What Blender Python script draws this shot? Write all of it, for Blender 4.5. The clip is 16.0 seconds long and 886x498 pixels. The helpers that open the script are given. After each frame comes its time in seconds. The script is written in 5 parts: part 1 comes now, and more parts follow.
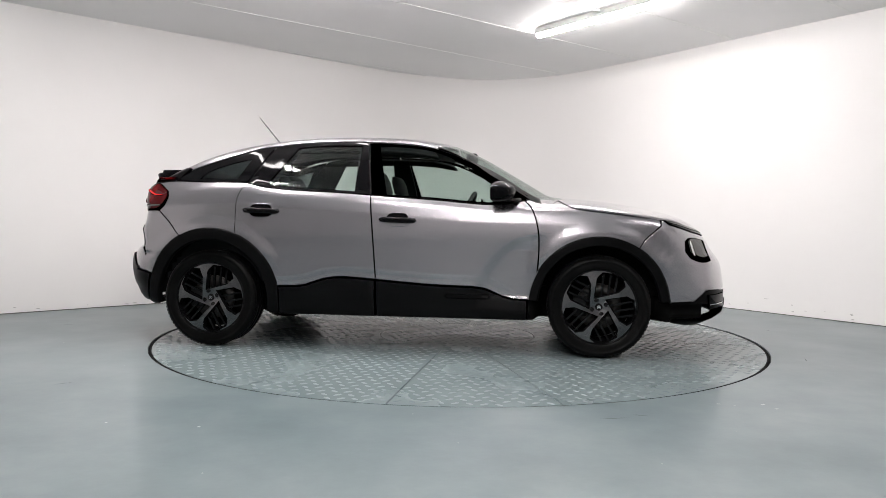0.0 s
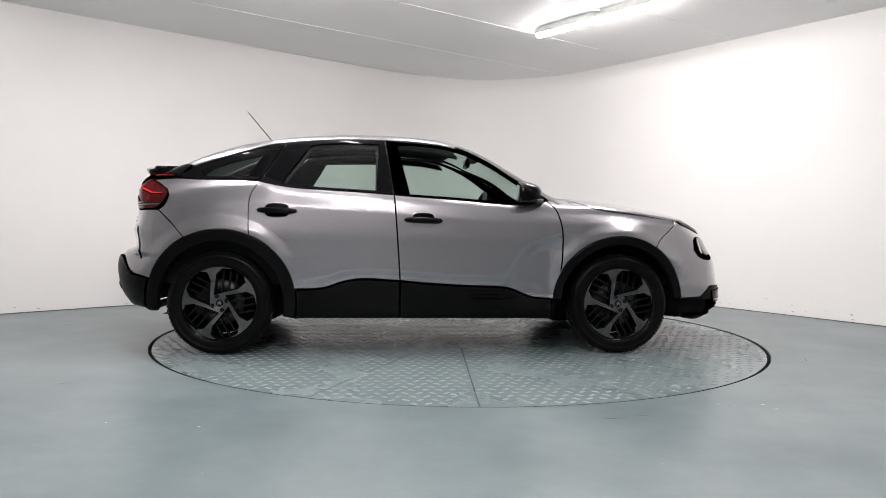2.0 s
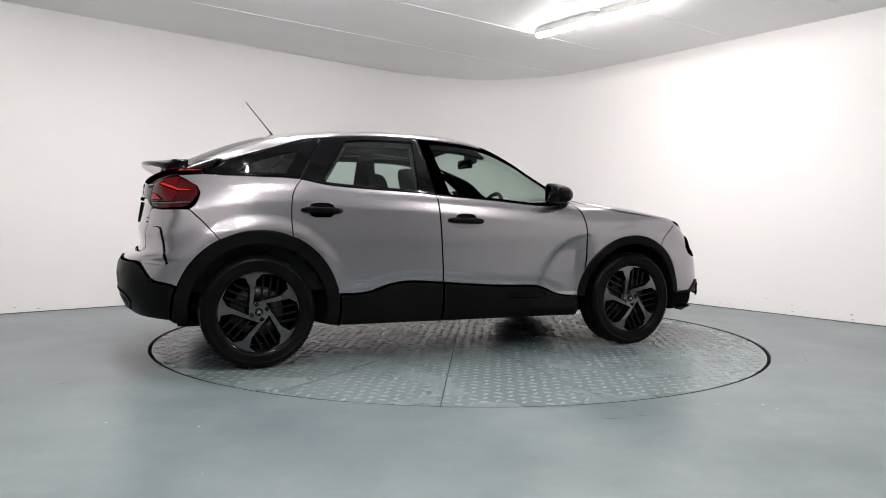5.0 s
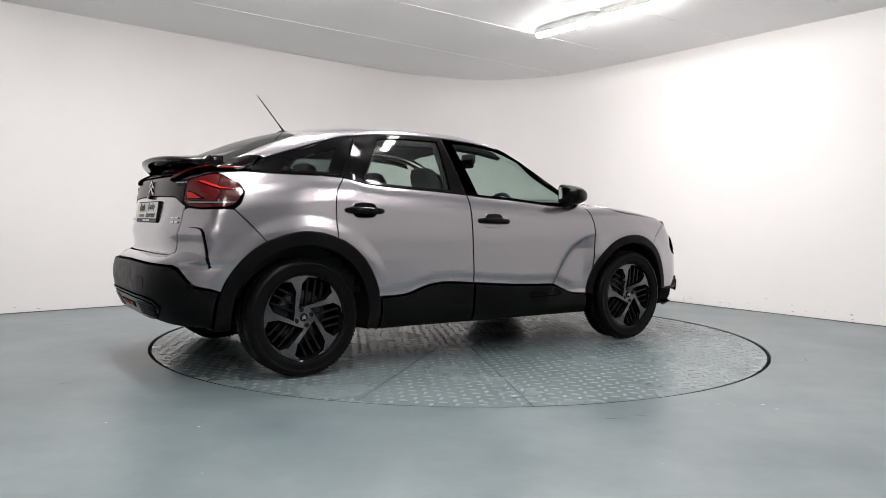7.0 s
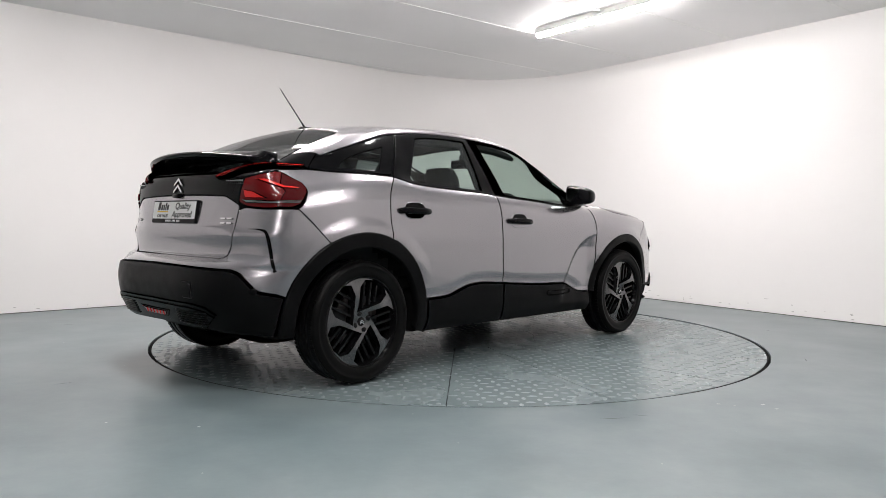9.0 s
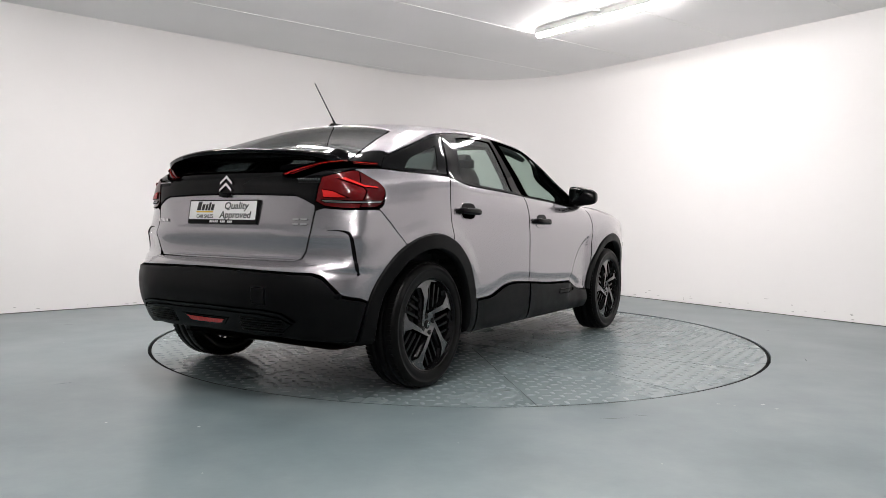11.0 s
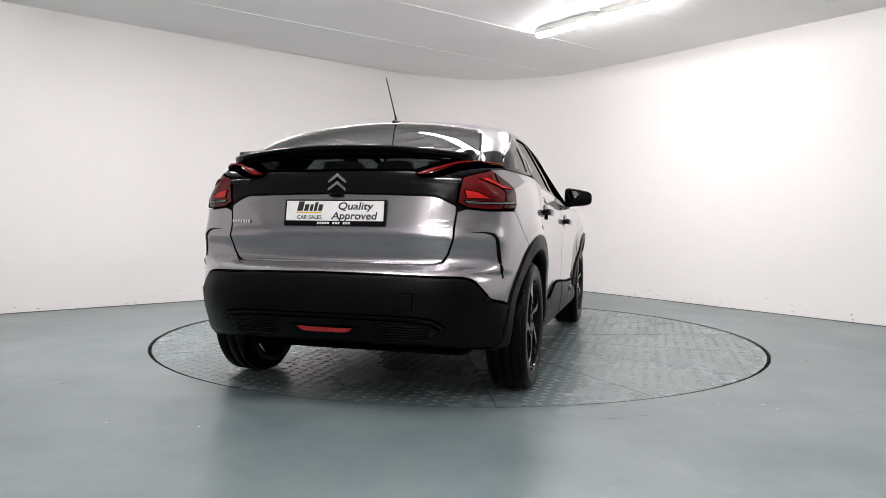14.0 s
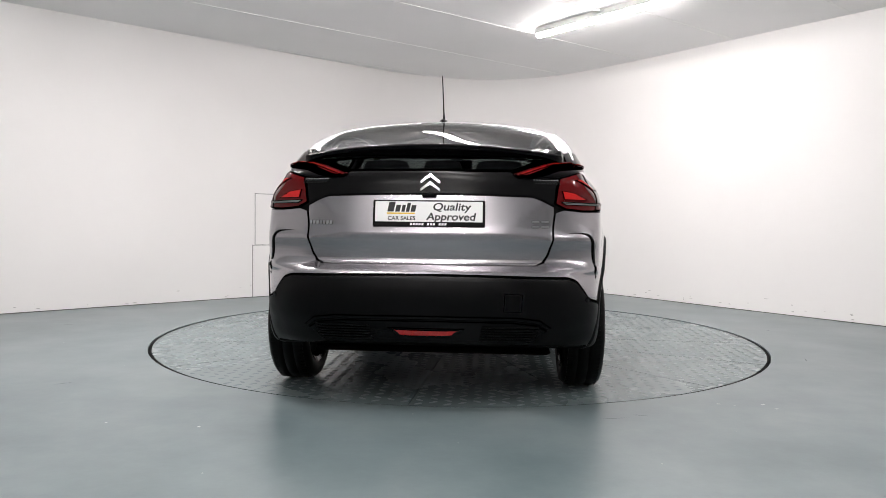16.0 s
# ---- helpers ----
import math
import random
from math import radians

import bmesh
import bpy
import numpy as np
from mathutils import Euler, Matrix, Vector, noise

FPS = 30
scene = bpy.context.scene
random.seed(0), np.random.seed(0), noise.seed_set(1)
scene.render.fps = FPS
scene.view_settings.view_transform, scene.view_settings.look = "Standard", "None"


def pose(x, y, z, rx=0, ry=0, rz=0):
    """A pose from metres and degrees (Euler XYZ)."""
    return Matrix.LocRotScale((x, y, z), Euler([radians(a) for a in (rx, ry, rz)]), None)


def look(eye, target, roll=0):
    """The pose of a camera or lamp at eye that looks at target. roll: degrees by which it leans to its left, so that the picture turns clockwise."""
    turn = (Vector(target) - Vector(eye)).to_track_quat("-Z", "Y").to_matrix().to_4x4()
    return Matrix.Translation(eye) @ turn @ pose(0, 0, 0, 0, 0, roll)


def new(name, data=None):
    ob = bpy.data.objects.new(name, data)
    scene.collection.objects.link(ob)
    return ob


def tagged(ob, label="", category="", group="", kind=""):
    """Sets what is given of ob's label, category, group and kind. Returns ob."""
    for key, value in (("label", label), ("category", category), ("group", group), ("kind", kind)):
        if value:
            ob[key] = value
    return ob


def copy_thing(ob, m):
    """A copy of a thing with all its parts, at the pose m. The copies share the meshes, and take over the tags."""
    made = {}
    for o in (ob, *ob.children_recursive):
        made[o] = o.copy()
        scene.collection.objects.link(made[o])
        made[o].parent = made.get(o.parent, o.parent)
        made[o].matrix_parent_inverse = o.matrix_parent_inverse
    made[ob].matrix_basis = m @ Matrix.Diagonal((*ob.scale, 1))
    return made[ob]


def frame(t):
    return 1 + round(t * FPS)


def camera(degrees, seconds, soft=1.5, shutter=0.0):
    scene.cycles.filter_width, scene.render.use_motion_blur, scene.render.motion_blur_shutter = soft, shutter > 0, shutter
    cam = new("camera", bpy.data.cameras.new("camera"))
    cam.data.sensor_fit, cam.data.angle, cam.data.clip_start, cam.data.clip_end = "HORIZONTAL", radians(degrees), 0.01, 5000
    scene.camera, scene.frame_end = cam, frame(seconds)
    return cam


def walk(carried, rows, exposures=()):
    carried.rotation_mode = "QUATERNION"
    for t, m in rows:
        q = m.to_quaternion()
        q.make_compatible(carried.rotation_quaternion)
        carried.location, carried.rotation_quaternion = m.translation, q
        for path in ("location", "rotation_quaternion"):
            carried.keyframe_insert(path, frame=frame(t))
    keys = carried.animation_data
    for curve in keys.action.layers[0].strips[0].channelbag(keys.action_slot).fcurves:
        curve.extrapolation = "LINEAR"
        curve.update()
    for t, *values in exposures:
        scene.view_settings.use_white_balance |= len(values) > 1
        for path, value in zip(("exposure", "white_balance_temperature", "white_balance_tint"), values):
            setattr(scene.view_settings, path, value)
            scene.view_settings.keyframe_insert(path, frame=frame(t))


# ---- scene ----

# ------------------------------------------------------------ camera
EYE = Vector((0.0, -5.742, 0.898))
AIM = EYE + Vector((-0.020399, 0.998994, -0.039938))
cam = camera(62.35, 16.0, soft=0.7)
walk(cam, [(0.0, look(EYE, AIM, 0.627)), (16.0, look(EYE, AIM, 0.627))], exposures=[(0.0, 0.0), (16.0, 0.0)])

# ------------------------------------------------------------ light
CEIL = 2.80
world = bpy.data.worlds.new("world")
scene.world = world
world.use_nodes = True
world.node_tree.nodes["Background"].inputs["Color"].default_value = (0.75, 0.8, 0.85, 1)
world.node_tree.nodes["Background"].inputs["Strength"].default_value = 0.02

# the fluorescent tubes: centre, heading in degrees; all after the first are unseen, placed to balance the light
TUBES = [(1.252, 1.015, -51.9), (-1.15, -0.40, -51.9), (-2.2, -0.80, -51.9), (0.15, -0.50, -51.9), (2.9, -3.4, -51.9), (-0.5, -2.9, -51.9), (-0.25, -4.9, 90.0), (-0.9, -7.2, -51.9)]
TUBE_GLOW = 108.0


# ------------------------------------------------------------ materials
def mat(name, color=(0.5, 0.5, 0.5), rough=0.5, metal=0.0, **more):
    m = bpy.data.materials.new(name)
    m.use_nodes = True
    b = m.node_tree.nodes["Principled BSDF"]
    b.inputs["Base Color"].default_value = (*color, 1)
    b.inputs["Roughness"].default_value = rough
    b.inputs["Metallic"].default_value = metal
    for key, value in more.items():
        b.inputs[key.replace("_", " ")].default_value = value
    return m


def nodes_of(m):
    t = m.node_tree
    return t, t.nodes["Principled BSDF"], lambda kind, **kw: add_node(t, kind, **kw)


def add_node(t, kind, **kw):
    n = t.nodes.new(kind)
    for key, value in kw.items():
        n.inputs[key.replace("_", " ")].default_value = value
    return n


def vary(m, stops, scale, detail=4.0, rough=None, bump=None, second=None):
    """Colour from noise through a ramp, with roughness and fine relief from finer noise."""
    t, b, add = nodes_of(m)
    co = t.nodes.new("ShaderNodeTexCoord")
    n1 = add("ShaderNodeTexNoise", Scale=scale, Detail=detail, Roughness=0.6)
    t.links.new(co.outputs["Object"], n1.inputs["Vector"])
    ramp = t.nodes.new("ShaderNodeValToRGB")
    els = ramp.color_ramp.elements
    while len(els) < len(stops):
        els.new(0.5)
    for e, (at, col) in zip(els, stops):
        e.position, e.color = at, (*col, 1)
    t.links.new(n1.outputs["Fac"], ramp.inputs["Fac"])
    t.links.new(ramp.outputs["Color"], b.inputs["Base Color"])
    if rough:
        n2 = add("ShaderNodeTexNoise", Scale=rough[2], Detail=5.0)
        t.links.new(co.outputs["Object"], n2.inputs["Vector"])
        r = t.nodes.new("ShaderNodeMapRange")
        r.inputs["To Min"].default_value, r.inputs["To Max"].default_value = rough[0], rough[1]
        r.inputs["From Min"].default_value, r.inputs["From Max"].default_value = 0.3, 0.7
        t.links.new(n2.outputs["Fac"], r.inputs["Value"])
        t.links.new(r.outputs["Result"], b.inputs["Roughness"])
    if bump:
        n3 = add("ShaderNodeTexNoise", Scale=bump[0], Detail=3.0)
        t.links.new(co.outputs["Object"], n3.inputs["Vector"])
        bp = add("ShaderNodeBump", Strength=bump[1], Distance=bump[2])
        t.links.new(n3.outputs["Fac"], bp.inputs["Height"])
        t.links.new(bp.outputs["Normal"], b.inputs["Normal"])
    return m


M_WALL = vary(mat("white_wall_paint", rough=0.6), [(0.3, (0.845, 0.825, 0.815)), (0.7, (0.875, 0.855, 0.845))], 0.8, 5.0, (0.5, 0.65, 3.0), (2.2, 0.25, 0.02))
M_CEIL = vary(mat("ceiling_board", rough=0.7), [(0.3, (0.85, 0.845, 0.845)), (0.7, (0.88, 0.875, 0.875))], 0.7, 3.0)
M_CEIL_TRIM = mat("white_joint_strip", (0.86, 0.86, 0.85), 0.4)
M_FLOOR = vary(mat("grey_blue_floor_paint"), [(0.34, (0.112, 0.149, 0.158)), (0.5, (0.145, 0.185, 0.194)), (0.66, (0.184, 0.222, 0.229))], 1.6, 14.0, (0.28, 0.33, 0.9), (40.0, 0.06, 0.003))
M_PLATE = vary(mat("painted_tread_plate"), [(0.25, (0.132, 0.172, 0.180)), (0.7, (0.172, 0.212, 0.219))], 2.0, 10.0, (0.25, 0.29, 1.5), (70.0, 0.06, 0.003))
M_TREAD = vary(mat("worn_tread_bar"), [(0.3, (0.142, 0.181, 0.188)), (0.7, (0.205, 0.245, 0.250))], 5.0, 6.0, (0.44, 0.56, 9.0))
M_JOINT = mat("dark_joint", (0.10, 0.10, 0.095), 0.8)
M_GAP = mat("black_gap", (0.006, 0.006, 0.006), 0.9, Specular_IOR_Level=0.05)
# grey for the unseen south wall, chosen to dim reflections in the car
M_DIM = vary(mat("dimmed_wall_paint", rough=0.8), [(0.3, (0.50, 0.50, 0.50)), (0.7, (0.58, 0.58, 0.58))], 0.6, 4.0)
M_TUBE = mat("lit_tube", (0.9, 0.9, 0.9), 0.4)
_b = M_TUBE.node_tree.nodes["Principled BSDF"]
_b.inputs["Emission Color"].default_value = (1.0, 0.950, 0.938, 1)
_b.inputs["Emission Strength"].default_value = TUBE_GLOW
M_WHITE = mat("white_enamel", (0.8, 0.8, 0.79), 0.35)


# ------------------------------------------------------------ mesh helpers
def mesh_of(name, bm, material, smooth=True):
    me = bpy.data.meshes.new(name)
    bm.to_mesh(me)
    bm.free()
    if material:
        me.materials.append(material)
    for p in me.polygons:
        p.use_smooth = smooth
    return me


def part(name, bm, material, parent, label="", smooth=False):
    ob = new(name, mesh_of(name, bm, material, smooth))
    ob.parent = parent
    if label:
        ob["label"] = label
    return ob


def box(bm, x0, x1, y0, y1, z0, z1, m=None):
    vs = [bm.verts.new((m @ Vector(c)) if m else c) for c in
          ((x0, y0, z0), (x1, y0, z0), (x1, y1, z0), (x0, y1, z0), (x0, y0, z1), (x1, y0, z1), (x1, y1, z1), (x0, y1, z1))]
    for f in ((0, 3, 2, 1), (4, 5, 6, 7), (0, 1, 5, 4), (1, 2, 6, 5), (2, 3, 7, 6), (3, 0, 4, 7)):
        bm.faces.new([vs[i] for i in f])
    return vs


def bevelled(bm, width, segments=2):
    bmesh.ops.bevel(bm, geom=bm.edges[:], offset=width, segments=segments, affect="EDGES", profile=0.5)
    return bm


def lathe(bm, profile, n=32, axis="z", m=None, arc=2 * math.pi, close=False):
    """Turns (radius, height) pairs round an axis."""
    rings = []
    for k in range(n):
        a = arc * k / n
        ring = []
        for r, h in profile:
            c = (r * math.cos(a), r * math.sin(a), h) if axis == "z" else (r * math.cos(a), h, r * math.sin(a))
            ring.append(bm.verts.new((m @ Vector(c)) if m else c))
        rings.append(ring)
    for k in range(n):
        a, b = rings[k], rings[(k + 1) % n]
        for i in range(len(profile) - 1 + (1 if close else 0)):
            j = (i + 1) % len(profile)
            bm.faces.new((a[i], b[i], b[j], a[j]))
    return bm


def smooth_path(points, steps=8):
    """A curve through the points (Catmull-Rom)."""
    P = [np.array(p, float) for p in points]
    P = [2 * P[0] - P[1]] + P + [2 * P[-1] - P[-2]]
    out = []
    for i in range(1, len(P) - 2):
        for s in range(steps):
            t = s / steps
            out.append(0.5 * ((2 * P[i]) + (P[i + 1] - P[i - 1]) * t + (2 * P[i - 1] - 5 * P[i] + 4 * P[i + 1] - P[i + 2]) * t * t
                              + (3 * P[i] - P[i - 1] - 3 * P[i + 1] + P[i + 2]) * t ** 3))
    out.append(P[-2])
    return out


# ------------------------------------------------------------ the room
WALL_PLAN = smooth_path([(-4.9, 0.02), (-4.2, 0.68), (-3.48, 1.36), (-2.73, 2.06), (-2.02, 2.72), (-1.29, 3.40), (-0.7, 3.90), (0.08, 4.24),
                         (0.66, 4.24), (1.34, 3.90), (2.12, 2.98), (2.87, 1.95), (3.71, 0.82), (4.5, -0.25)], 6)


def strip_wall(name, plan, z0, z1, thick, material, parent=None):
    bm = bmesh.new()
    cols = []
    for i, p in enumerate(plan):
        a, b = plan[max(i - 1, 0)], plan[min(i + 1, len(plan) - 1)]
        d = np.array(b) - np.array(a)
        nrm = np.array((-d[1], d[0])) / np.hypot(*d)
        q = np.array(p) + nrm * thick
        cols.append([bm.verts.new((*c, z)) for c, z in ((p, z0), (p, z1), (q, z1), (q, z0))])
    for a, b in zip(cols, cols[1:]):
        for i in range(4):
            j = (i + 1) % 4
            bm.faces.new((a[i], a[j], b[j], b[i]))
    for c in (cols[0], cols[-1]):
        bm.faces.new(c)
    bmesh.ops.recalc_face_normals(bm, faces=bm.faces[:])
    ob = part(name, bm, material, parent)
    return ob


def build_room():
    wall = strip_wall("wall_north", [tuple(p) for p in WALL_PLAN], 0.0, CEIL, 0.15, M_WALL)
    for p in wall.data.polygons:
        p.use_smooth = True
    wall.data.set_sharp_from_angle(angle=radians(30))
    tagged(wall, "curved white-painted plaster wall with scuffs near the floor", "wall", kind="structure")
    east = [(4.5, -0.25), (5.2, -1.6), (5.3, -6.2)]
    west = [(-5.7, -6.2), (-5.9, -1.6), (-4.9, 0.02)]
    for side_name, plan in (("wall_east", east), ("wall_west", west)):
        tagged(strip_wall(side_name, plan, 0.0, CEIL, 0.15, M_WALL), "plain white-painted wall beside the turntable", "wall", kind="structure")
    # unseen south wall, its grey stands in for dimmer light behind the camera
    tagged(strip_wall("wall_south", [(5.3, -6.2), (5.0, -9.2), (-5.4, -9.2), (-5.7, -6.2)], 0.0, CEIL, 0.15, M_DIM), "unseen wall closing the room, greyed to dim the car's reflections", "wall", kind="structure")
    # thin dark strip along the foot of the curved wall
    joint = [tuple(np.array(p) * 0.9992) for p in WALL_PLAN]
    tagged(strip_wall("floor_joint", joint, 0.0005, 0.007, 0.02, M_JOINT), "thin dark joint where the wall meets the floor", "wall joint", kind="structure")
    # floor with a round well for the turntable
    bm = bmesh.new()
    n = 160
    inner = [bm.verts.new((R_WELL * math.cos(2 * math.pi * k / n), R_WELL * math.sin(2 * math.pi * k / n), 0)) for k in range(n)]
    low = [bm.verts.new((v.co.x, v.co.y, -0.05)) for v in inner]
    outer = [bm.verts.new((12.0 * math.cos(2 * math.pi * k / n), 12.0 * math.sin(2 * math.pi * k / n), 0)) for k in range(n)]
    for k in range(n):
        j = (k + 1) % n
        bm.faces.new((inner[k], outer[k], outer[j], inner[j]))
        bm.faces.new((low[k], inner[k], inner[j], low[j]))
    tagged(part("floor", bm, M_FLOOR, None), "glossy grey-blue painted concrete floor with scuffs", "floor", kind="structure")
    bm = bmesh.new()
    lathe(bm, [(0.0001, -0.045), (R_WELL + 0.01, -0.045), (R_WELL + 0.01, -0.06), (0.0001, -0.06)], n, close=True)
    tagged(part("pit", bm, M_GAP, None), "dark pit under the turntable", "pit", kind="structure")
    # ceiling
    bm = bmesh.new()
    box(bm, -7.5, 7.5, -10.5, 6.0, CEIL, CEIL + 0.1)
    tagged(part("ceiling", bm, M_CEIL, None), "pale grey boarded ceiling with white joint strips", "ceiling", kind="structure")


R_WELL = 2.262
build_room()


# ------------------------------------------------------------ the car body's surface
# Car space: x forward, y to its left, z up, the origin on the ground between the axles.
def curve(points):
    xs, ys = np.array([p[0] for p in points], float), np.array([p[1] for p in points], float)
    d = np.diff(ys) / np.diff(xs)
    m = np.concatenate([[d[0]], np.where(d[:-1] * d[1:] > 0, 2 * d[:-1] * d[1:] / (d[:-1] + d[1:] + 1e-12), 0), [d[-1]]])

    def at(x):
        x = np.asarray(x, float)
        i = np.clip(np.searchsorted(xs, x) - 1, 0, len(xs) - 2)
        h = xs[i + 1] - xs[i]
        t = (x - xs[i]) / h
        u = np.clip(t, 0, 1)
        y = (2 * u ** 3 - 3 * u ** 2 + 1) * ys[i] + (u ** 3 - 2 * u ** 2 + u) * h * m[i] + (-2 * u ** 3 + 3 * u ** 2) * ys[i + 1] + (u ** 3 - u ** 2) * h * m[i + 1]
        return y + np.where(t < 0, t * h * m[i], 0) + np.where(t > 1, (t - 1) * h * m[i + 1], 0)
    table_x = np.linspace(xs[0] - 1.5, xs[-1] + 1.5, 6000)
    table_y = at(table_x)
    return lambda x: np.interp(x, table_x, table_y)


ROOF_LINE = curve([(-2.30, 0.80), (-2.05, 1.03), (-1.95, 1.13), (-1.85, 1.195), (-1.72, 1.262), (-1.62, 1.308), (-1.414, 1.39), (-1.208, 1.447), (-1.0, 1.482), (-0.753, 1.506),
                   (-0.463, 1.518), (-0.172, 1.514), (0.079, 1.493), (0.247, 1.459), (0.458, 1.375), (0.671, 1.257), (0.884, 1.134), (0.99, 1.075),
                   (1.06, 1.066), (1.263, 1.051), (1.469, 1.028), (1.676, 0.994), (1.842, 0.957), (1.947, 0.918), (2.052, 0.855), (2.15, 0.74), (2.3, 0.55)])
BELT = curve([(-2.2, 0.99), (-1.9, 1.03), (-1.7, 1.075), (-1.5, 1.11), (-1.2, 1.135), (-1.05, 1.138), (-0.9, 1.109), (-0.68, 1.093), (-0.32, 1.074), (-0.075, 1.055), (0.23, 1.034), (0.57, 1.012), (0.8, 1.01), (1.2, 1.01), (2.2, 1.0)])
PLAN = curve([(-2.3, 0.55), (-2.15, 0.69), (-2.0, 0.765), (-1.85, 0.805), (-1.65, 0.838), (-1.335, 0.868), (-0.8, 0.872), (0.0, 0.880), (0.6, 0.880), (1.0, 0.876), (1.335, 0.870),
              (1.7, 0.835), (1.9, 0.785), (2.05, 0.72), (2.2, 0.60), (2.35, 0.40)])
SIDE = curve([(0.10, -0.12), (0.22, -0.05), (0.30, -0.014), (0.40, -0.003), (0.50, 0.0), (0.60, 0.001), (0.70, 0.003), (0.80, 0.006), (0.92, 0.003), (1.6, -0.02)])
SILL_CREASE = curve([(-1.0, 0.470), (-0.80, 0.474), (-0.66, 0.490), (-0.56, 0.520), (-0.46, 0.541), (-0.35, 0.546), (-0.157, 0.536), (0.04, 0.520), (0.30, 0.506), (0.55, 0.498), (0.75, 0.44), (1.0, 0.40)])
SCOOP = curve([(0.40, 0.53), (0.48, 0.565), (0.55, 0.60), (0.65, 0.665), (0.72, 0.74), (0.77, 0.83), (0.80, 0.93), (0.90, 1.30)])
TUMBLE = curve([(-0.3, 0.0), (-0.14, 0.0), (-0.07, -0.010), (-0.03, -0.024), (0.0, -0.046), (0.04, -0.072), (0.10, -0.098), (0.20, -0.150), (0.30, -0.205), (0.45, -0.30)])
TAIL = curve([(0.15, -1.80), (0.25, -1.97), (0.30, -2.034), (0.38, -2.076), (0.46, -2.110), (0.55, -2.121), (0.62, -2.110), (0.650, -2.084), (0.675, -2.052), (0.690, -2.006), (0.705, -1.987),
              (0.75, -1.990), (0.80, -2.000), (0.833, -2.004), (0.865, -1.992), (0.95, -1.974), (1.02, -1.962), (1.12, -1.950), (1.20, -1.90), (1.35, -1.75)])
NOSE = curve([(0.1, 1.98), (0.18, 2.11), (0.24, 2.21), (0.30, 2.275), (0.42, 2.28), (0.55, 2.265), (0.62, 2.25), (0.70, 2.195), (0.78, 2.15), (0.86, 2.09), (1.0, 1.95)])


def bump_at(x, centre, width):
    return np.exp(-((x - centre) / width) ** 2)


def eased_step(t):
    t = np.clip(t, 0, 1)
    return t * t * (3 - 2 * t)


def side_half(x, z):
    """Half the body's width."""
    w = PLAN(x) + SIDE(z) + TUMBLE(z - BELT(x))
    # haunches over the wheels, a hollow in the front door's lower front corner
    low = np.clip((z - 0.5) / 0.15, 0, 1) * np.clip((1.02 - z) / 0.2, 0, 1)
    w = w + 0.016 * bump_at(x, -1.36, 0.42) * low + 0.018 * bump_at(x, 1.36, 0.38) * low
    into = 1 / (1 + np.exp(-np.clip((x - SCOOP(z)) / 0.015, -30, 30)))
    w = w - 0.030 * into * np.clip((1.02 - x) / 0.16, 0, 1) ** 1.5 * np.clip((0.86 - z) / 0.16, 0, 1) * np.clip((z - 0.30) / 0.1, 0, 1)
    # the fold above the sill cladding, and a raised band round each wheel arch
    w = w - 0.007 * eased_step((SILL_CREASE(x) - z) / 0.055 + 0.5) * eased_step((x + 0.92) / 0.10) * eased_step((0.80 - x) / 0.12)
    for hub, reach in ((-1.33, 0.585), (1.335, 0.560)):
        w = w + 0.009 * eased_step((reach - np.hypot(x - hub, z - 0.337)) / 0.080) * eased_step((z - 0.50) / 0.20)
    return w


def body_f(x, y, z):
    """Below zero inside the body, zero on its skin."""
    ay = np.abs(y)
    slope = np.clip((x + 0.1) / 0.5, 0, 1) * np.clip((2.2 - x) / 0.6, 0, 1)
    top = z - (ROOF_LINE(x + 0.20 * slope * (ay ** 2 - 0.16)) - (0.16 - 0.08 * np.clip((x - 0.6) / 0.6, 0, 1)) * (ay ** 2 - 0.06))
    side = ay - side_half(x, z)
    back = (TAIL(z) + 0.10 * np.clip(ay / 0.75, 0, 2) ** 4 + 0.085 * np.clip((0.70 - z) / 0.06, 0, 1) * np.clip(ay / 0.75, 0, 2) ** 5) - x
    back = back + 0.065 * np.clip(ay - (0.36 + 1.15 * (z - 0.845)), 0, 0.3) * np.clip((z - 0.81) / 0.03, 0, 1) * np.clip((1.02 - z) / 0.04, 0, 1)
    front = x - (NOSE(z) - 0.20 * (ay / 0.7) ** 2.4)
    under = 0.215 + 0.08 * np.clip((-1.2 - x) / 0.7, 0, 1) - z
    d = np.stack([top * 0.9, side, back, front, under])
    k = 0.016
    m = d.max(axis=0)
    # the hollow in the rear bumper's corner
    a = np.degrees(np.arctan2(ay, -(x + 1.30)))
    hollow = 0.013 * bump_at(a, 48.0, 5.5) * eased_step((z - 0.60) / 0.20) * eased_step((0.862 - z) / 0.045)
    return m + k * np.log(np.exp((d - m) / k).sum(axis=0)) + hollow


def cast(o, d, reach=3.0):
    """Where rays from inside the body leave it."""
    o, d = np.asarray(o, float), np.asarray(d, float)
    lo, hi = np.zeros(len(o)), np.full(len(o), reach)
    for _ in range(26):
        mid = (lo + hi) / 2
        p = o + d * mid[:, None]
        out = body_f(p[:, 0], p[:, 1], p[:, 2]) > 0
        hi, lo = np.where(out, mid, hi), np.where(out, lo, mid)
    return o + d * lo[:, None]


def skin_normal(p):
    e = 0.004
    g = np.stack([body_f(*(p + e * np.eye(3)[i]).T) - body_f(*(p - e * np.eye(3)[i]).T) for i in range(3)], 1)
    return g / np.linalg.norm(g, axis=1)[:, None]


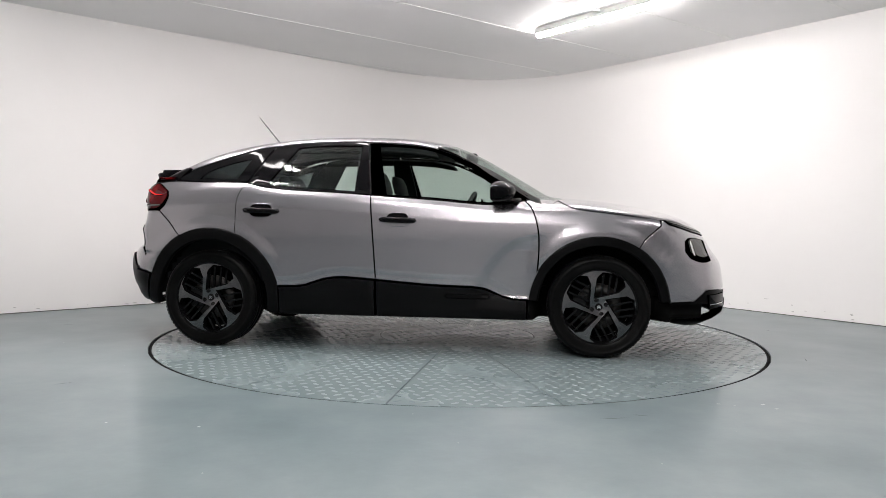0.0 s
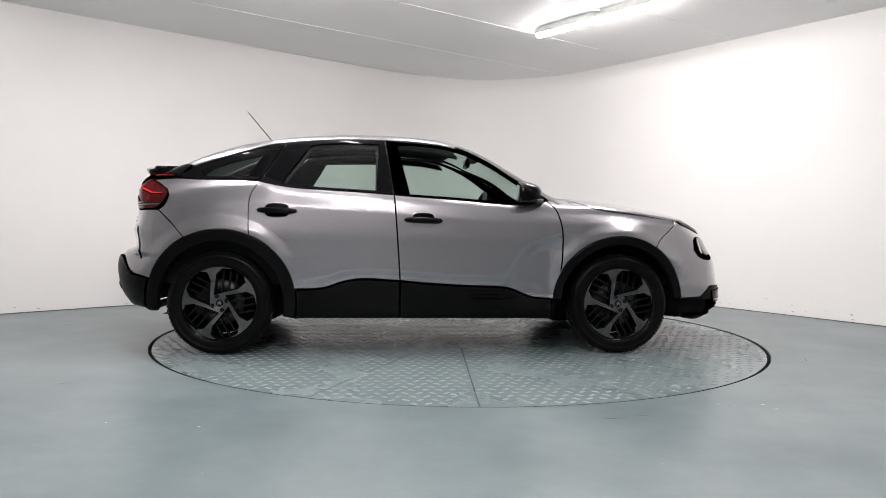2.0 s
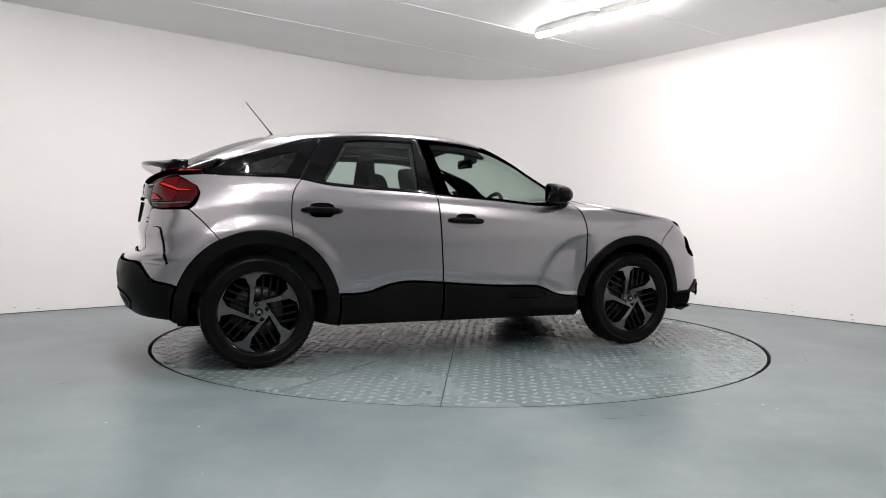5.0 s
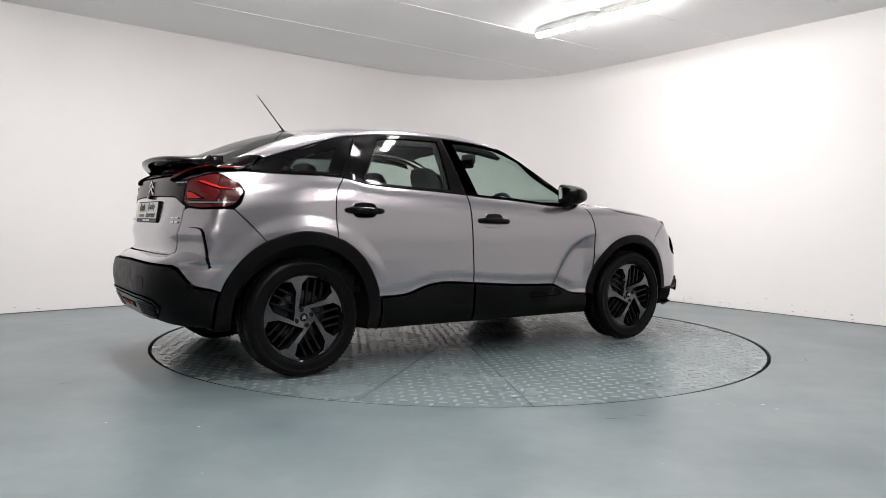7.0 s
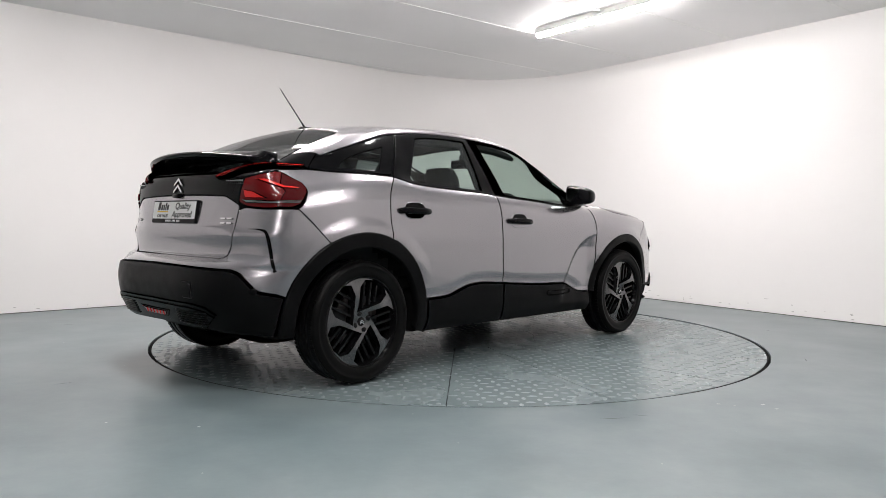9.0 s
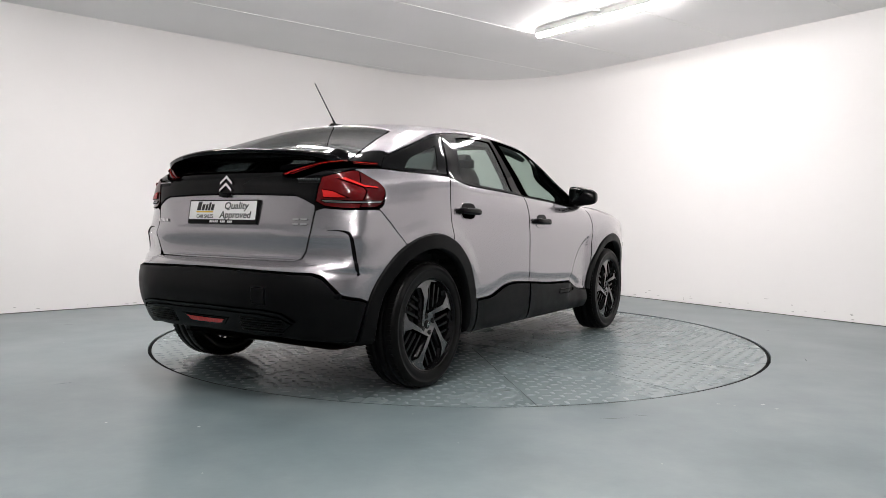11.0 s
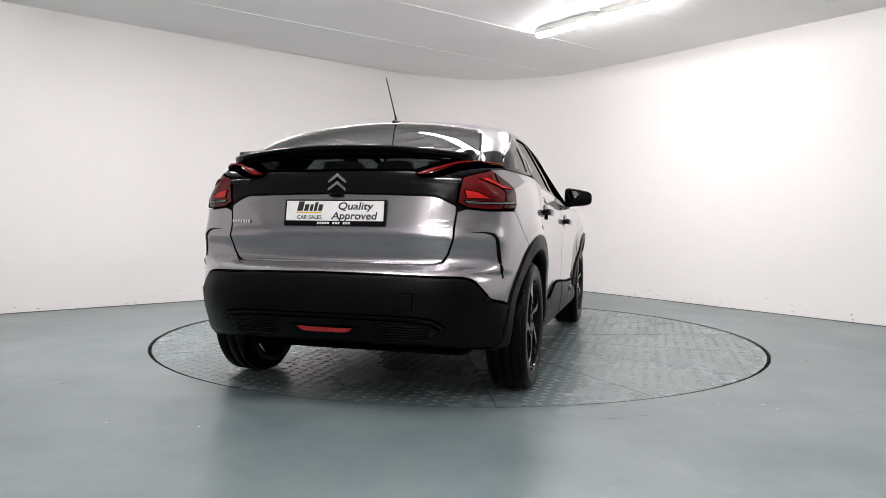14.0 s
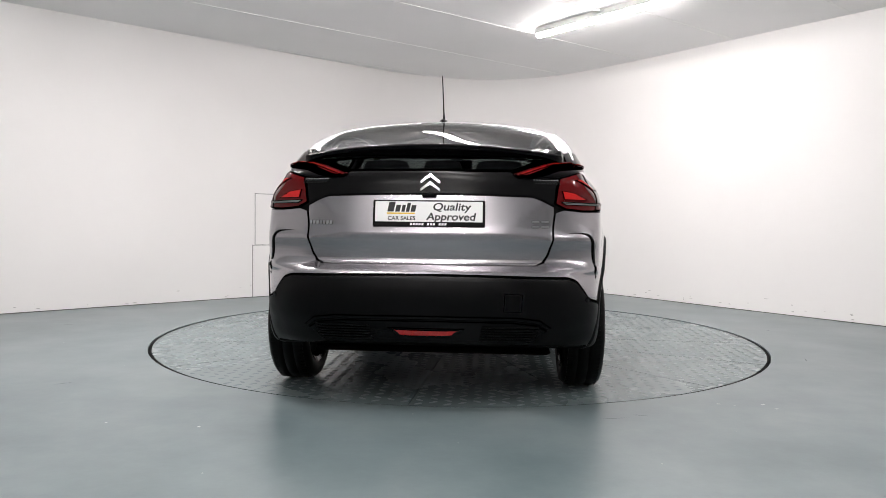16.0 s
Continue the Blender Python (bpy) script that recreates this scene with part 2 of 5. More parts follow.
def on_side(uv, s=-1):
    """(x, z) pairs laid on the body's flank; s = -1 for the right one."""
    uv = np.asarray(uv, float)
    n = len(uv)
    return cast(np.stack([uv[:, 0], np.zeros(n), uv[:, 1]], 1), np.tile((0.0, s, 0.0), (n, 1)))


def on_top(uv, s=1):
    """(x, y) pairs laid on the roof and bonnet."""
    uv = np.asarray(uv, float)
    n = len(uv)
    return cast(np.stack([uv[:, 0], uv[:, 1], np.full(n, 0.7)], 1), np.tile((0.0, 0.0, 1.0), (n, 1)))


AXIS_X = -1.30


def on_tail(uv, s=1):
    """(angle in degrees from straight back, z) pairs laid round the tail; positive angles to the right."""
    uv = np.asarray(uv, float)
    n = len(uv)
    a = np.radians(uv[:, 0])
    return cast(np.stack([np.full(n, AXIS_X), np.zeros(n), uv[:, 1]], 1), np.stack([-np.cos(a), -np.sin(a), np.zeros(n)], 1))


def on_nose(uv, s=1):
    uv = np.asarray(uv, float)
    n = len(uv)
    a = np.radians(uv[:, 0])
    return cast(np.stack([np.full(n, 1.35), np.zeros(n), uv[:, 1]], 1), np.stack([np.cos(a), -np.sin(a), np.zeros(n)], 1))


# ------------------------------------------------------------ car materials
M_PAINT = mat("silver_paint", (0.365, 0.348, 0.370), 0.27, 0.92, Coat_Weight=1.0, Coat_Roughness=0.02)
_t, _p, _add = nodes_of(M_PAINT)
_co = _t.nodes.new("ShaderNodeTexCoord")
_fl = _add("ShaderNodeTexNoise", Scale=1400.0, Detail=1.0)
_t.links.new(_co.outputs["Object"], _fl.inputs["Vector"])
_fb = _add("ShaderNodeBump", Strength=0.05, Distance=0.001)
_t.links.new(_fl.outputs["Fac"], _fb.inputs["Height"])
_t.links.new(_fb.outputs["Normal"], _p.inputs["Normal"])
M_CLAD = vary(mat("black_cladding", rough=0.4, Specular_IOR_Level=0.09), [(0.3, (0.0022, 0.0022, 0.0025)), (0.7, (0.0042, 0.0042, 0.0045))], 6.0, 5.0, (0.30, 0.44, 14.0), (900.0, 0.12, 0.0006))
M_GLOSS = mat("gloss_black", (0.003, 0.003, 0.0035), 0.05, 0.0, Specular_IOR_Level=0.10)
M_LID = mat("satin_black", (0.005, 0.005, 0.0053), 0.18, Specular_IOR_Level=0.10)
M_TYRE = vary(mat("tyre_rubber", rough=0.42, Specular_IOR_Level=0.09), [(0.3, (0.002, 0.002, 0.002)), (0.7, (0.004, 0.004, 0.004))], 10.0, 4.0, (0.30, 0.44, 20.0))
M_RIM = mat("black_rim", (0.004, 0.004, 0.0045), 0.10, 0.0, Specular_IOR_Level=0.18)
M_ALLOY = vary(mat("machined_alloy", rough=0.3, metal=1.0), [(0.3, (0.13, 0.13, 0.135)), (0.7, (0.18, 0.18, 0.185))], 12.0, 4.0, (0.20, 0.28, 30.0))
M_CHROME = mat("chrome", (0.75, 0.75, 0.76), 0.08, 1.0)
M_SHELL = mat("inner_black", (0.003, 0.003, 0.003), 0.9, Specular_IOR_Level=0.1)
M_RED = mat("red_lens", (0.085, 0.003, 0.004), 0.12, 0.0, Specular_IOR_Level=0.3)
M_RED_BRIGHT = mat("bright_red_lens", (0.50, 0.014, 0.013), 0.18, 0.0, Specular_IOR_Level=0.3)
M_RED_DARK = mat("smoked_red_lens", (0.05, 0.003, 0.004), 0.1, 0.0, Specular_IOR_Level=0.3)
M_CLEAR = mat("clear_lens", (0.30, 0.295, 0.30), 0.16, 0.6, Coat_Weight=0.6)
M_LENS = mat("headlamp_lens", (0.07, 0.068, 0.066), 0.10, 0.0, Specular_IOR_Level=0.35)
M_PLATE_WHITE = mat("white_plate", (0.80, 0.80, 0.79), 0.35)
M_INK = mat("black_ink", (0.012, 0.012, 0.012), 0.5)
M_YELLOW = mat("yellow_ink", (0.75, 0.50, 0.03), 0.5)
M_CABIN = vary(mat("dark_grey_trim", rough=0.7, Specular_IOR_Level=0.2), [(0.3, (0.010, 0.011, 0.012)), (0.7, (0.018, 0.019, 0.020))], 9.0, 5.0, None, (300.0, 0.2, 0.001))
M_SEAT = vary(mat("grey_seat_cloth", rough=0.85), [(0.3, (0.022, 0.023, 0.025)), (0.7, (0.038, 0.039, 0.041))], 20.0, 5.0, None, (600.0, 0.3, 0.001))
# light grey cloth, its colour darkened for the shade under the roof
M_LINER = mat("grey_headlining", (0.12, 0.12, 0.118), 0.9)
M_MIRROR = mat("mirror_glass", (0.85, 0.86, 0.87), 0.02, 1.0)


def glass(name, tint, gloss=0.02):
    m = bpy.data.materials.new(name)
    m.use_nodes = True
    t = m.node_tree
    t.nodes.remove(t.nodes["Principled BSDF"])
    clear, shine, mix = t.nodes.new("ShaderNodeBsdfTransparent"), t.nodes.new("ShaderNodeBsdfGlossy"), t.nodes.new("ShaderNodeMixShader")
    clear.inputs["Color"].default_value = (*tint, 1)
    shine.inputs["Roughness"].default_value = gloss
    face = t.nodes.new("ShaderNodeLayerWeight")
    face.inputs["Blend"].default_value = 0.5
    power, scale = t.nodes.new("ShaderNodeMath"), t.nodes.new("ShaderNodeMath")
    power.operation, scale.operation = "POWER", "MULTIPLY_ADD"
    power.inputs[1].default_value = 4.0
    scale.inputs[1].default_value, scale.inputs[2].default_value = 0.65, 0.045
    t.links.new(face.outputs["Facing"], power.inputs[0])
    t.links.new(power.outputs[0], scale.inputs[0])
    t.links.new(scale.outputs[0], mix.inputs["Fac"])
    t.links.new(clear.outputs["BSDF"], mix.inputs[1])
    t.links.new(shine.outputs["BSDF"], mix.inputs[2])
    t.links.new(mix.outputs["Shader"], t.nodes["Material Output"].inputs["Surface"])
    return m


M_GLASS = glass("green_tinted_glass", (0.70, 0.79, 0.75))
M_GLASS_BLACK = glass("black_tinted_glass", (0.10, 0.11, 0.115))
M_GLASS_DARK = glass("dark_tinted_glass", (0.17, 0.20, 0.20))


# ------------------------------------------------------------ panels laid on the body's skin
SCALES = {on_side: (1.0, 1.0), on_top: (1.0, 1.0), on_tail: (0.0125, 1.0), on_nose: (0.0125, 1.0)}


def inside(points, ring):
    x, y = points[:, 0], points[:, 1]
    hit = np.zeros(len(points), bool)
    a = np.asarray(ring)
    b = np.roll(a, -1, axis=0)
    for (x0, y0), (x1, y1) in zip(a, b):
        if y0 != y1:
            hit ^= ((y0 > y) != (y1 > y)) & (x < (x1 - x0) * (y - y0) / (y1 - y0) + x0)
    return hit


def distance_to(points, ring):
    a = np.asarray(ring)
    b = np.roll(a, -1, axis=0)
    best = np.full(len(points), 9.0)
    for p, q in zip(a, b):
        e = q - p
        t = np.clip(((points - p) @ e) / max(e @ e, 1e-12), 0, 1)
        best = np.minimum(best, np.linalg.norm(points - (p + t[:, None] * e), axis=1))
    return best


def dense(ring, step):
    out = []
    a = np.asarray(ring, float)
    for p, q in zip(a, np.roll(a, -1, axis=0)):
        n = max(1, int(math.ceil(np.linalg.norm(q - p) / step)))
        out += [p + (q - p) * i / n for i in range(n)]
    return np.array(out)


def shrink(ring, by):
    a = np.asarray(ring)
    e = np.roll(a, -1, axis=0) - a
    area = np.sum(a[:, 0] * np.roll(a[:, 1], -1) - np.roll(a[:, 0], -1) * a[:, 1])
    n = np.stack([-e[:, 1], e[:, 0]], 1) * (1 if area > 0 else -1)
    n /= np.linalg.norm(n, axis=1)[:, None] + 1e-12
    m = n + np.roll(n, 1, axis=0)
    m /= np.maximum(np.sum(m * m, axis=1), 0.6)[:, None]
    return a + 2 * m * by


def triangulate(ring, holes, step):
    """Triangles that fill the ring but for its holes."""
    from mathutils.geometry import delaunay_2d_cdt
    loops = [np.asarray(ring)] + [np.asarray(h) for h in holes]
    pts, edges = [], []
    for lp in loops:
        k = len(pts)
        pts += [tuple(p) for p in lp]
        edges += [(k + i, k + (i + 1) % len(lp)) for i in range(len(lp))]
    lo, hi = loops[0].min(axis=0), loops[0].max(axis=0)
    g = np.stack(np.meshgrid(np.arange(lo[0], hi[0], step), np.arange(lo[1], hi[1], step)), -1).reshape(-1, 2)
    if len(g):
        keep = inside(g, loops[0]) & (distance_to(g, loops[0]) > step * 0.45)
        for h in loops[1:]:
            keep &= ~inside(g, h) & (distance_to(g, h) > step * 0.45)
        pts += [tuple(p) for p in g[keep]]
    co, _, tris, *_ = delaunay_2d_cdt([Vector(p) for p in pts], edges, [], 0, 1e-7)
    co = np.array([tuple(c) for c in co])
    tris = np.array([t for t in (list(t) for t in tris) if len(t) == 3])
    mid = co[tris].mean(axis=1)
    keep = inside(mid, loops[0])
    for h in loops[1:]:
        keep &= ~inside(mid, h)
    return co, tris[keep]


def panel(name, lay, ring, material, parent, lift=0.0, thick=0.018, gap=0.002, step=0.035, holes=(), side=-1, label="", edge=0.003):
    """A sheet with rounded, turned-in edges that follows the body's skin inside an outline; side = 1 mirrors it to the left."""
    sc = np.array(SCALES[lay])
    rings = [dense(np.asarray(r, float) * sc, step * 0.6) for r in (ring, *holes)]
    flat = [shrink(r, (gap + edge) * (1 if i == 0 else -1)) for i, r in enumerate(rings)]
    lips = [shrink(r, gap * (1 if i == 0 else -1)) for i, r in enumerate(rings)]
    uv, tris = triangulate(flat[0], flat[1:], step)
    p = lay(uv / sc)
    n = skin_normal(p)
    verts, norms = list(p + n * lift), list(n)
    faces = [tuple(t) for t in tris]
    e1, e2 = p[tris[0][1]] - p[tris[0][0]], p[tris[0][2]] - p[tris[0][0]]
    if np.dot(np.cross(e1, e2), n[tris[0][0]]) < 0:
        faces = [f[::-1] for f in faces]
    for f_ring, l_ring in zip(flat, lips):
        pf, pl = lay(f_ring / sc), lay(l_ring / sc)
        nf, nl = skin_normal(pf), skin_normal(pl)
        out = pl - pf
        out /= np.linalg.norm(out, axis=1)[:, None] + 1e-9
        k, m = len(verts), len(f_ring)
        verts += list(pf + nf * lift) + list(pl + nl * (lift - edge * 0.9)) + list(pl + nl * (lift - thick))
        norms += list(nf) + list((nl + 1.5 * out) / np.linalg.norm(nl + 1.5 * out, axis=1)[:, None]) + list(out)
        for i in range(m):
            j = (i + 1) % m
            faces += [(k + i, k + m + i, k + m + j, k + j), (k + m + i, k + 2 * m + i, k + 2 * m + j, k + m + j)]
    verts, norms = np.array(verts), np.array(norms)
    if side > 0:
        verts, norms, faces = verts * (1, -1, 1), norms * (1, -1, 1), [f[::-1] for f in faces]
    me = bpy.data.meshes.new(name)
    me.from_pydata([tuple(v) for v in verts], [], [tuple(int(i) for i in f) for f in faces])
    me.materials.append(material)
    for q in me.polygons:
        q.use_smooth = True
    me.validate()
    me.normals_split_custom_set_from_vertices([tuple(v) for v in norms])
    ob = new(name, me)
    ob.parent = parent
    if label:
        ob["label"] = label
    return ob


def arc(cx, cz, r, a0, a1, n=28):
    return [(cx + r * math.cos(math.radians(a0 + (a1 - a0) * i / n)), cz + r * math.sin(math.radians(a0 + (a1 - a0) * i / n))) for i in range(n + 1)]


def eased(points, steps=5):
    return [tuple(p) for p in smooth_path(points, steps)]


def both(half):
    """A ring across the middle from its right half (angles from 0 up and back to 0)."""
    return list(half) + [(-u, v) for u, v in reversed(half) if u > 1e-6]


def tail_of(x, z):
    """A flank point in the tail's angles."""
    q = on_side([(x, z)])[0]
    return (math.degrees(math.atan2(-q[1], -(q[0] - AXIS_X))), z)


def nose_of(x, z):
    q = on_side([(x, z)])[0]
    return (math.degrees(math.atan2(-q[1], q[0] - 1.35)), z)


# ------------------------------------------------------------ the car's lines
REAR_HUB, FRONT_HUB, HUB_Z = -1.335, 1.335, 0.337
BELT_LINE = [(-1.080, 1.137), (-0.904, 1.105), (-0.678, 1.089), (-0.45, 1.078), (-0.200, 1.061)], [(-0.200, 1.061), (-0.075, 1.051), (0.228, 1.032), (0.57, 1.004), (0.74, 1.010), (0.84, 1.032)]
RAIL_LINE = [(-1.523, 1.236), (-1.42, 1.272), (-1.303, 1.309), (-1.121, 1.368), (-0.937, 1.411), (-0.709, 1.438), (-0.358, 1.448), (-0.161, 1.443), (0.076, 1.427), (0.235, 1.400), (0.435, 1.323), (0.647, 1.225), (0.838, 1.102), (0.944, 1.052)]
CLAD_LINE = [(-0.868, 0.432), (-0.75, 0.433), (-0.66, 0.442), (-0.59, 0.465), (-0.519, 0.487), (-0.44, 0.500), (-0.35, 0.502), (-0.157, 0.490), (0.04, 0.474), (0.233, 0.462), (0.422, 0.456), (0.52, 0.453), (0.60, 0.436), (0.68, 0.402), (0.74, 0.382), (0.80, 0.375), (0.872, 0.372)]
B_SEAM = [(-0.157, 0.490), (-0.165, 0.62), (-0.176, 0.778), (-0.188, 0.93), (-0.200, 1.061)]
C_SEAM = [(-1.143, 0.782), (-1.149, 0.90), (-1.143, 1.02), (-1.120, 1.085), (-1.080, 1.137)]
A_SEAM = [(0.84, 1.032), (0.885, 0.985), (0.918, 0.90), (0.937, 0.79), (0.935, 0.62), (0.915, 0.485), (0.872, 0.372)]
LAMP_EDGE = [(-1.79, 1.146), (-1.748, 1.125), (-1.697, 1.089), (-1.668, 1.053), (-1.667, 1.027), (-1.690, 0.974), (-1.725, 0.944)]


def pts_on(line, side=-1):
    return on_side(line, side)


def build_handle(parent, x, z, length, s):
    cup = [(x + 0.082 * math.copysign(abs(math.cos(a)) ** 0.6, math.cos(a)), z + 0.048 * math.copysign(abs(math.sin(a)) ** 0.6, math.sin(a)) + 0.002)
           for a in np.linspace(0, 2 * math.pi, 28, endpoint=False)]
    panel("handle_cup", on_side, cup, M_PAINT, parent, 0.0035, 0.004, 0, 0.02, side=s)
    # shade in the cup's upper half, laid on as a black sheet
    half = [(u, v) for u, v in cup if v >= z] 
    half = sorted(half, key=lambda q: math.atan2(q[1] - z, q[0] - x))
    panel("handle_cup_shade", on_side, [(x + (u - x) * 0.9, z + (v - z) * 0.95) for u, v in half], M_GLOSS, parent, 0.006, 0.004, 0, 0.02, side=s, label="black patch for the shade in the handle cup's upper half")
    n, prof = 22, 14
    bm = bmesh.new()
    rows = []
    y0 = on_side([(x, z)])[0][1]
    slope = (on_side([(x + 0.1, z)])[0][1] - on_side([(x - 0.1, z)])[0][1]) / 0.2
    for i in range(n + 1):
        t = -1 + 2 * i / n
        w = max(0.0, 1 - abs(t) ** 7)
        px = x + t * length / 2
        tilt = 0.004 * -t
        stand = 0.030 * (1 - 0.75 * abs(t) ** 4)
        rows.append([bm.verts.new((px, s * -1 * (y0 + slope * (px - x) - stand - (0.013 * w + 0.002) * math.cos(a)), z + tilt + (0.0175 * w + 0.002) * math.sin(a))) for a in np.linspace(0, 2 * math.pi, prof, endpoint=False)])
    for a, b in zip(rows, rows[1:]):
        for i in range(prof):
            bm.faces.new((a[i], a[(i + 1) % prof], b[(i + 1) % prof], b[i]))
    bm.faces.new(rows[0])
    bm.faces.new(rows[-1])
    for px in (x - length * 0.4, x + length * 0.4):
        ya = y0 + slope * (px - x)
        box(bm, px - 0.018, px + 0.018, *sorted((s * -1 * (ya - 0.012), s * -1 * (ya + 0.004))), z - 0.012, z + 0.012)
    bmesh.ops.recalc_face_normals(bm, faces=bm.faces[:])
    part("handle", bm, M_GLOSS, parent, "gloss black pull handle", True)


def build_side(car, s):
    """One flank: doors, wings, glass and cladding."""
    rear_arc = lambda a0, a1, r=0.487: arc(-1.33, 0.337, r, a0, a1)
    front_arc = lambda a0, a1, r=0.459: arc(1.335, 0.337, r, a0, a1)
    # rear door
    ring = eased(C_SEAM) + eased(BELT_LINE[0])[1:] + eased(B_SEAM)[::-1][1:] + eased(CLAD_LINE[:8])[::-1][1:] + rear_arc(11, 66)[1:-1]
    rd = panel("rear_door", on_side, ring, M_PAINT, car, step=0.016, side=s)
    build_handle(rd, -0.963, 0.947, 0.262, s)
    pane = [(-0.925, 1.128)] + eased([(-0.90, 1.124), (-0.678, 1.108), (-0.45, 1.097), (-0.318, 1.090)]) + [(-0.306, 1.408)] + eased([(-0.31, 1.410), (-0.50, 1.412), (-0.66, 1.405), (-0.76, 1.392)]) + [(-0.925, 1.150)]
    frame_ring = eased(BELT_LINE[0]) + [(-0.265, 1.440)] + eased([(-0.265, 1.440), (-0.358, 1.441), (-0.709, 1.431), (-0.925, 1.404)]) + [(-1.075, 1.145)]
    panel("window_frame", on_side, frame_ring, M_GLOSS, rd, 0.001, 0.012, 0.0015, 0.05, holes=[pane], side=s, label="gloss black window surround")
    panel("window", on_side, pane, M_GLASS, rd, -0.006, 0.004, -0.004, 0.05, side=s, label="green-tinted side window").visible_shadow = False
    # front door
    ring = eased(B_SEAM) + eased(BELT_LINE[1])[1:] + eased(A_SEAM)[1:] + eased(CLAD_LINE[7:])[::-1][1:-1]
    fd = panel("front_door", on_side, ring, M_PAINT, car, step=0.016, side=s)
    build_handle(fd, -0.006, 0.893, 0.258, s)
    pane = eased([(-0.092, 1.068), (0.228, 1.050), (0.57, 1.022), (0.745, 1.035)]) + eased([(0.748, 1.062), (0.62, 1.160), (0.42, 1.288), (0.22, 1.372), (0.05, 1.402), (-0.10, 1.412)]) + [(-0.178, 1.412)]
    frame_ring = eased(BELT_LINE[1]) + [(0.90, 1.052)] + eased([(0.825, 1.092), (0.64, 1.215), (0.430, 1.315), (0.232, 1.390), (0.075, 1.418), (-0.16, 1.435), (-0.262, 1.440)])
    panel("window_frame", on_side, frame_ring, M_GLOSS, fd, 0.001, 0.012, 0.0015, 0.05, holes=[pane], side=s, label="gloss black window surround")
    panel("window", on_side, pane, M_GLASS, fd, -0.006, 0.004, -0.004, 0.05, side=s, label="green-tinted side window").visible_shadow = False
    # wing, rear quarter
    ring = eased(A_SEAM)[::-1] + eased([(0.90, 1.046), (0.97, 1.050), (1.06, 1.040), (1.13, 0.995), (1.22, 0.972), (1.40, 0.951), (1.60, 0.927), (1.718, 0.913)])[0:] + [(1.726, 0.875), (1.62, 0.780)] + front_arc(57, 175.5)[:-1]
    panel("front_wing", on_side, ring, M_PAINT, car, step=0.018, side=s)
    ring = eased(C_SEAM) + eased([(-1.2, 1.143), (-1.35, 1.144), (-1.5, 1.146), (-1.62, 1.152), (-1.74, 1.156)]) + eased(LAMP_EDGE) + [(-1.645, 0.868), (-1.563, 0.772)] + rear_arc(118, 68)[1:-1]
    panel("rear_quarter", on_side, ring, M_PAINT, car, gap=0.0008, step=0.018, side=s, edge=0.002)
    pane = eased([(-1.44, 1.172), (-1.39, 1.215), (-1.30, 1.252), (-1.19, 1.285), (-1.085, 1.312)]) + [(-1.165, 1.172)]
    ring = [(-1.083, 1.152), (-0.935, 1.400)] + eased([(-0.95, 1.402), (-1.121, 1.361), (-1.303, 1.302), (-1.42, 1.265), (-1.523, 1.229)]) + [(-1.615, 1.178), (-1.60, 1.158), (-1.5, 1.152), (-1.3, 1.150)]
    qt = panel("quarter_trim", on_side, ring, M_GLOSS, car, 0.0, 0.014, 0.002, 0.05, holes=[pane], side=s, label="gloss black quarter window surround")
    panel("quarter_window", on_side, pane, M_GLASS_DARK, qt, -0.004, 0.004, -0.003, 0.05, side=s, label="dark tinted quarter window").visible_shadow = False
    panel("quarter_backing", on_side, [(-1.10, 1.385), (-1.303, 1.325), (-1.45, 1.275), (-1.56, 1.235), (-1.70, 1.180), (-1.62, 1.150), (-1.47, 1.165), (-1.45, 1.205), (-1.38, 1.245), (-1.20, 1.310)], M_GLOSS, car, -0.014, 0.006, 0, 0.03, side=s)
    # trim inside the pillars and along the roof rail
    panel("pillar_trim", on_side, [(-0.325, 1.07), (-0.125, 1.05), (-0.185, 1.43), (-0.325, 1.43)], M_CABIN, car, -0.022, 0.02, 0, 0.05, side=s, label="dark inner centre pillar trim")
    panel("pillar_trim", on_side, [(-1.20, 1.15), (-0.92, 1.13), (-0.74, 1.40), (-0.95, 1.39)], M_CABIN, car, -0.022, 0.02, 0, 0.05, side=s, label="dark inner rear pillar trim")
    panel("roof_rail_trim", on_side, [(-0.93, 1.385), (-0.70, 1.385), (-0.40, 1.392), (-0.1, 1.392), (0.06, 1.38), (0.24, 1.35), (0.20, 1.395), (0.05, 1.425), (-0.35, 1.44), (-0.7, 1.43), (-0.93, 1.40)], M_CABIN, car, -0.024, 0.03, 0, 0.05, side=s, label="dark inner roof rail trim")
    # cladding
    low = 0.236
    panel("arch_trim", on_side, rear_arc(-12, 187) + arc(-1.33, 0.337, 0.408, 187, -12), M_CLAD, car, 0.012, 0.05, 0.001, 0.03, side=s, label="matt black rear wheel arch trim", edge=0.006)
    panel("arch_trim", on_side, front_arc(5, 176) + arc(1.335, 0.337, 0.402, 176, 5), M_CLAD, car, 0.012, 0.05, 0.001, 0.03, side=s, label="matt black front wheel arch trim", edge=0.006)
    panel("door_cladding", on_side, eased(CLAD_LINE[:8]) + [(-0.157, low), (-0.86, low)] + rear_arc(-12, 11)[1:-1], M_CLAD, car, 0.014, 0.05, 0.0015, 0.03, side=s, label="matt black rear door cladding", edge=0.008)
    fc = panel("door_cladding", on_side, eased(CLAD_LINE[7:]) + [(0.868, low), (-0.157, low)], M_CLAD, car, 0.014, 0.05, 0.0015, 0.03, side=s, label="matt black front door cladding", edge=0.008)
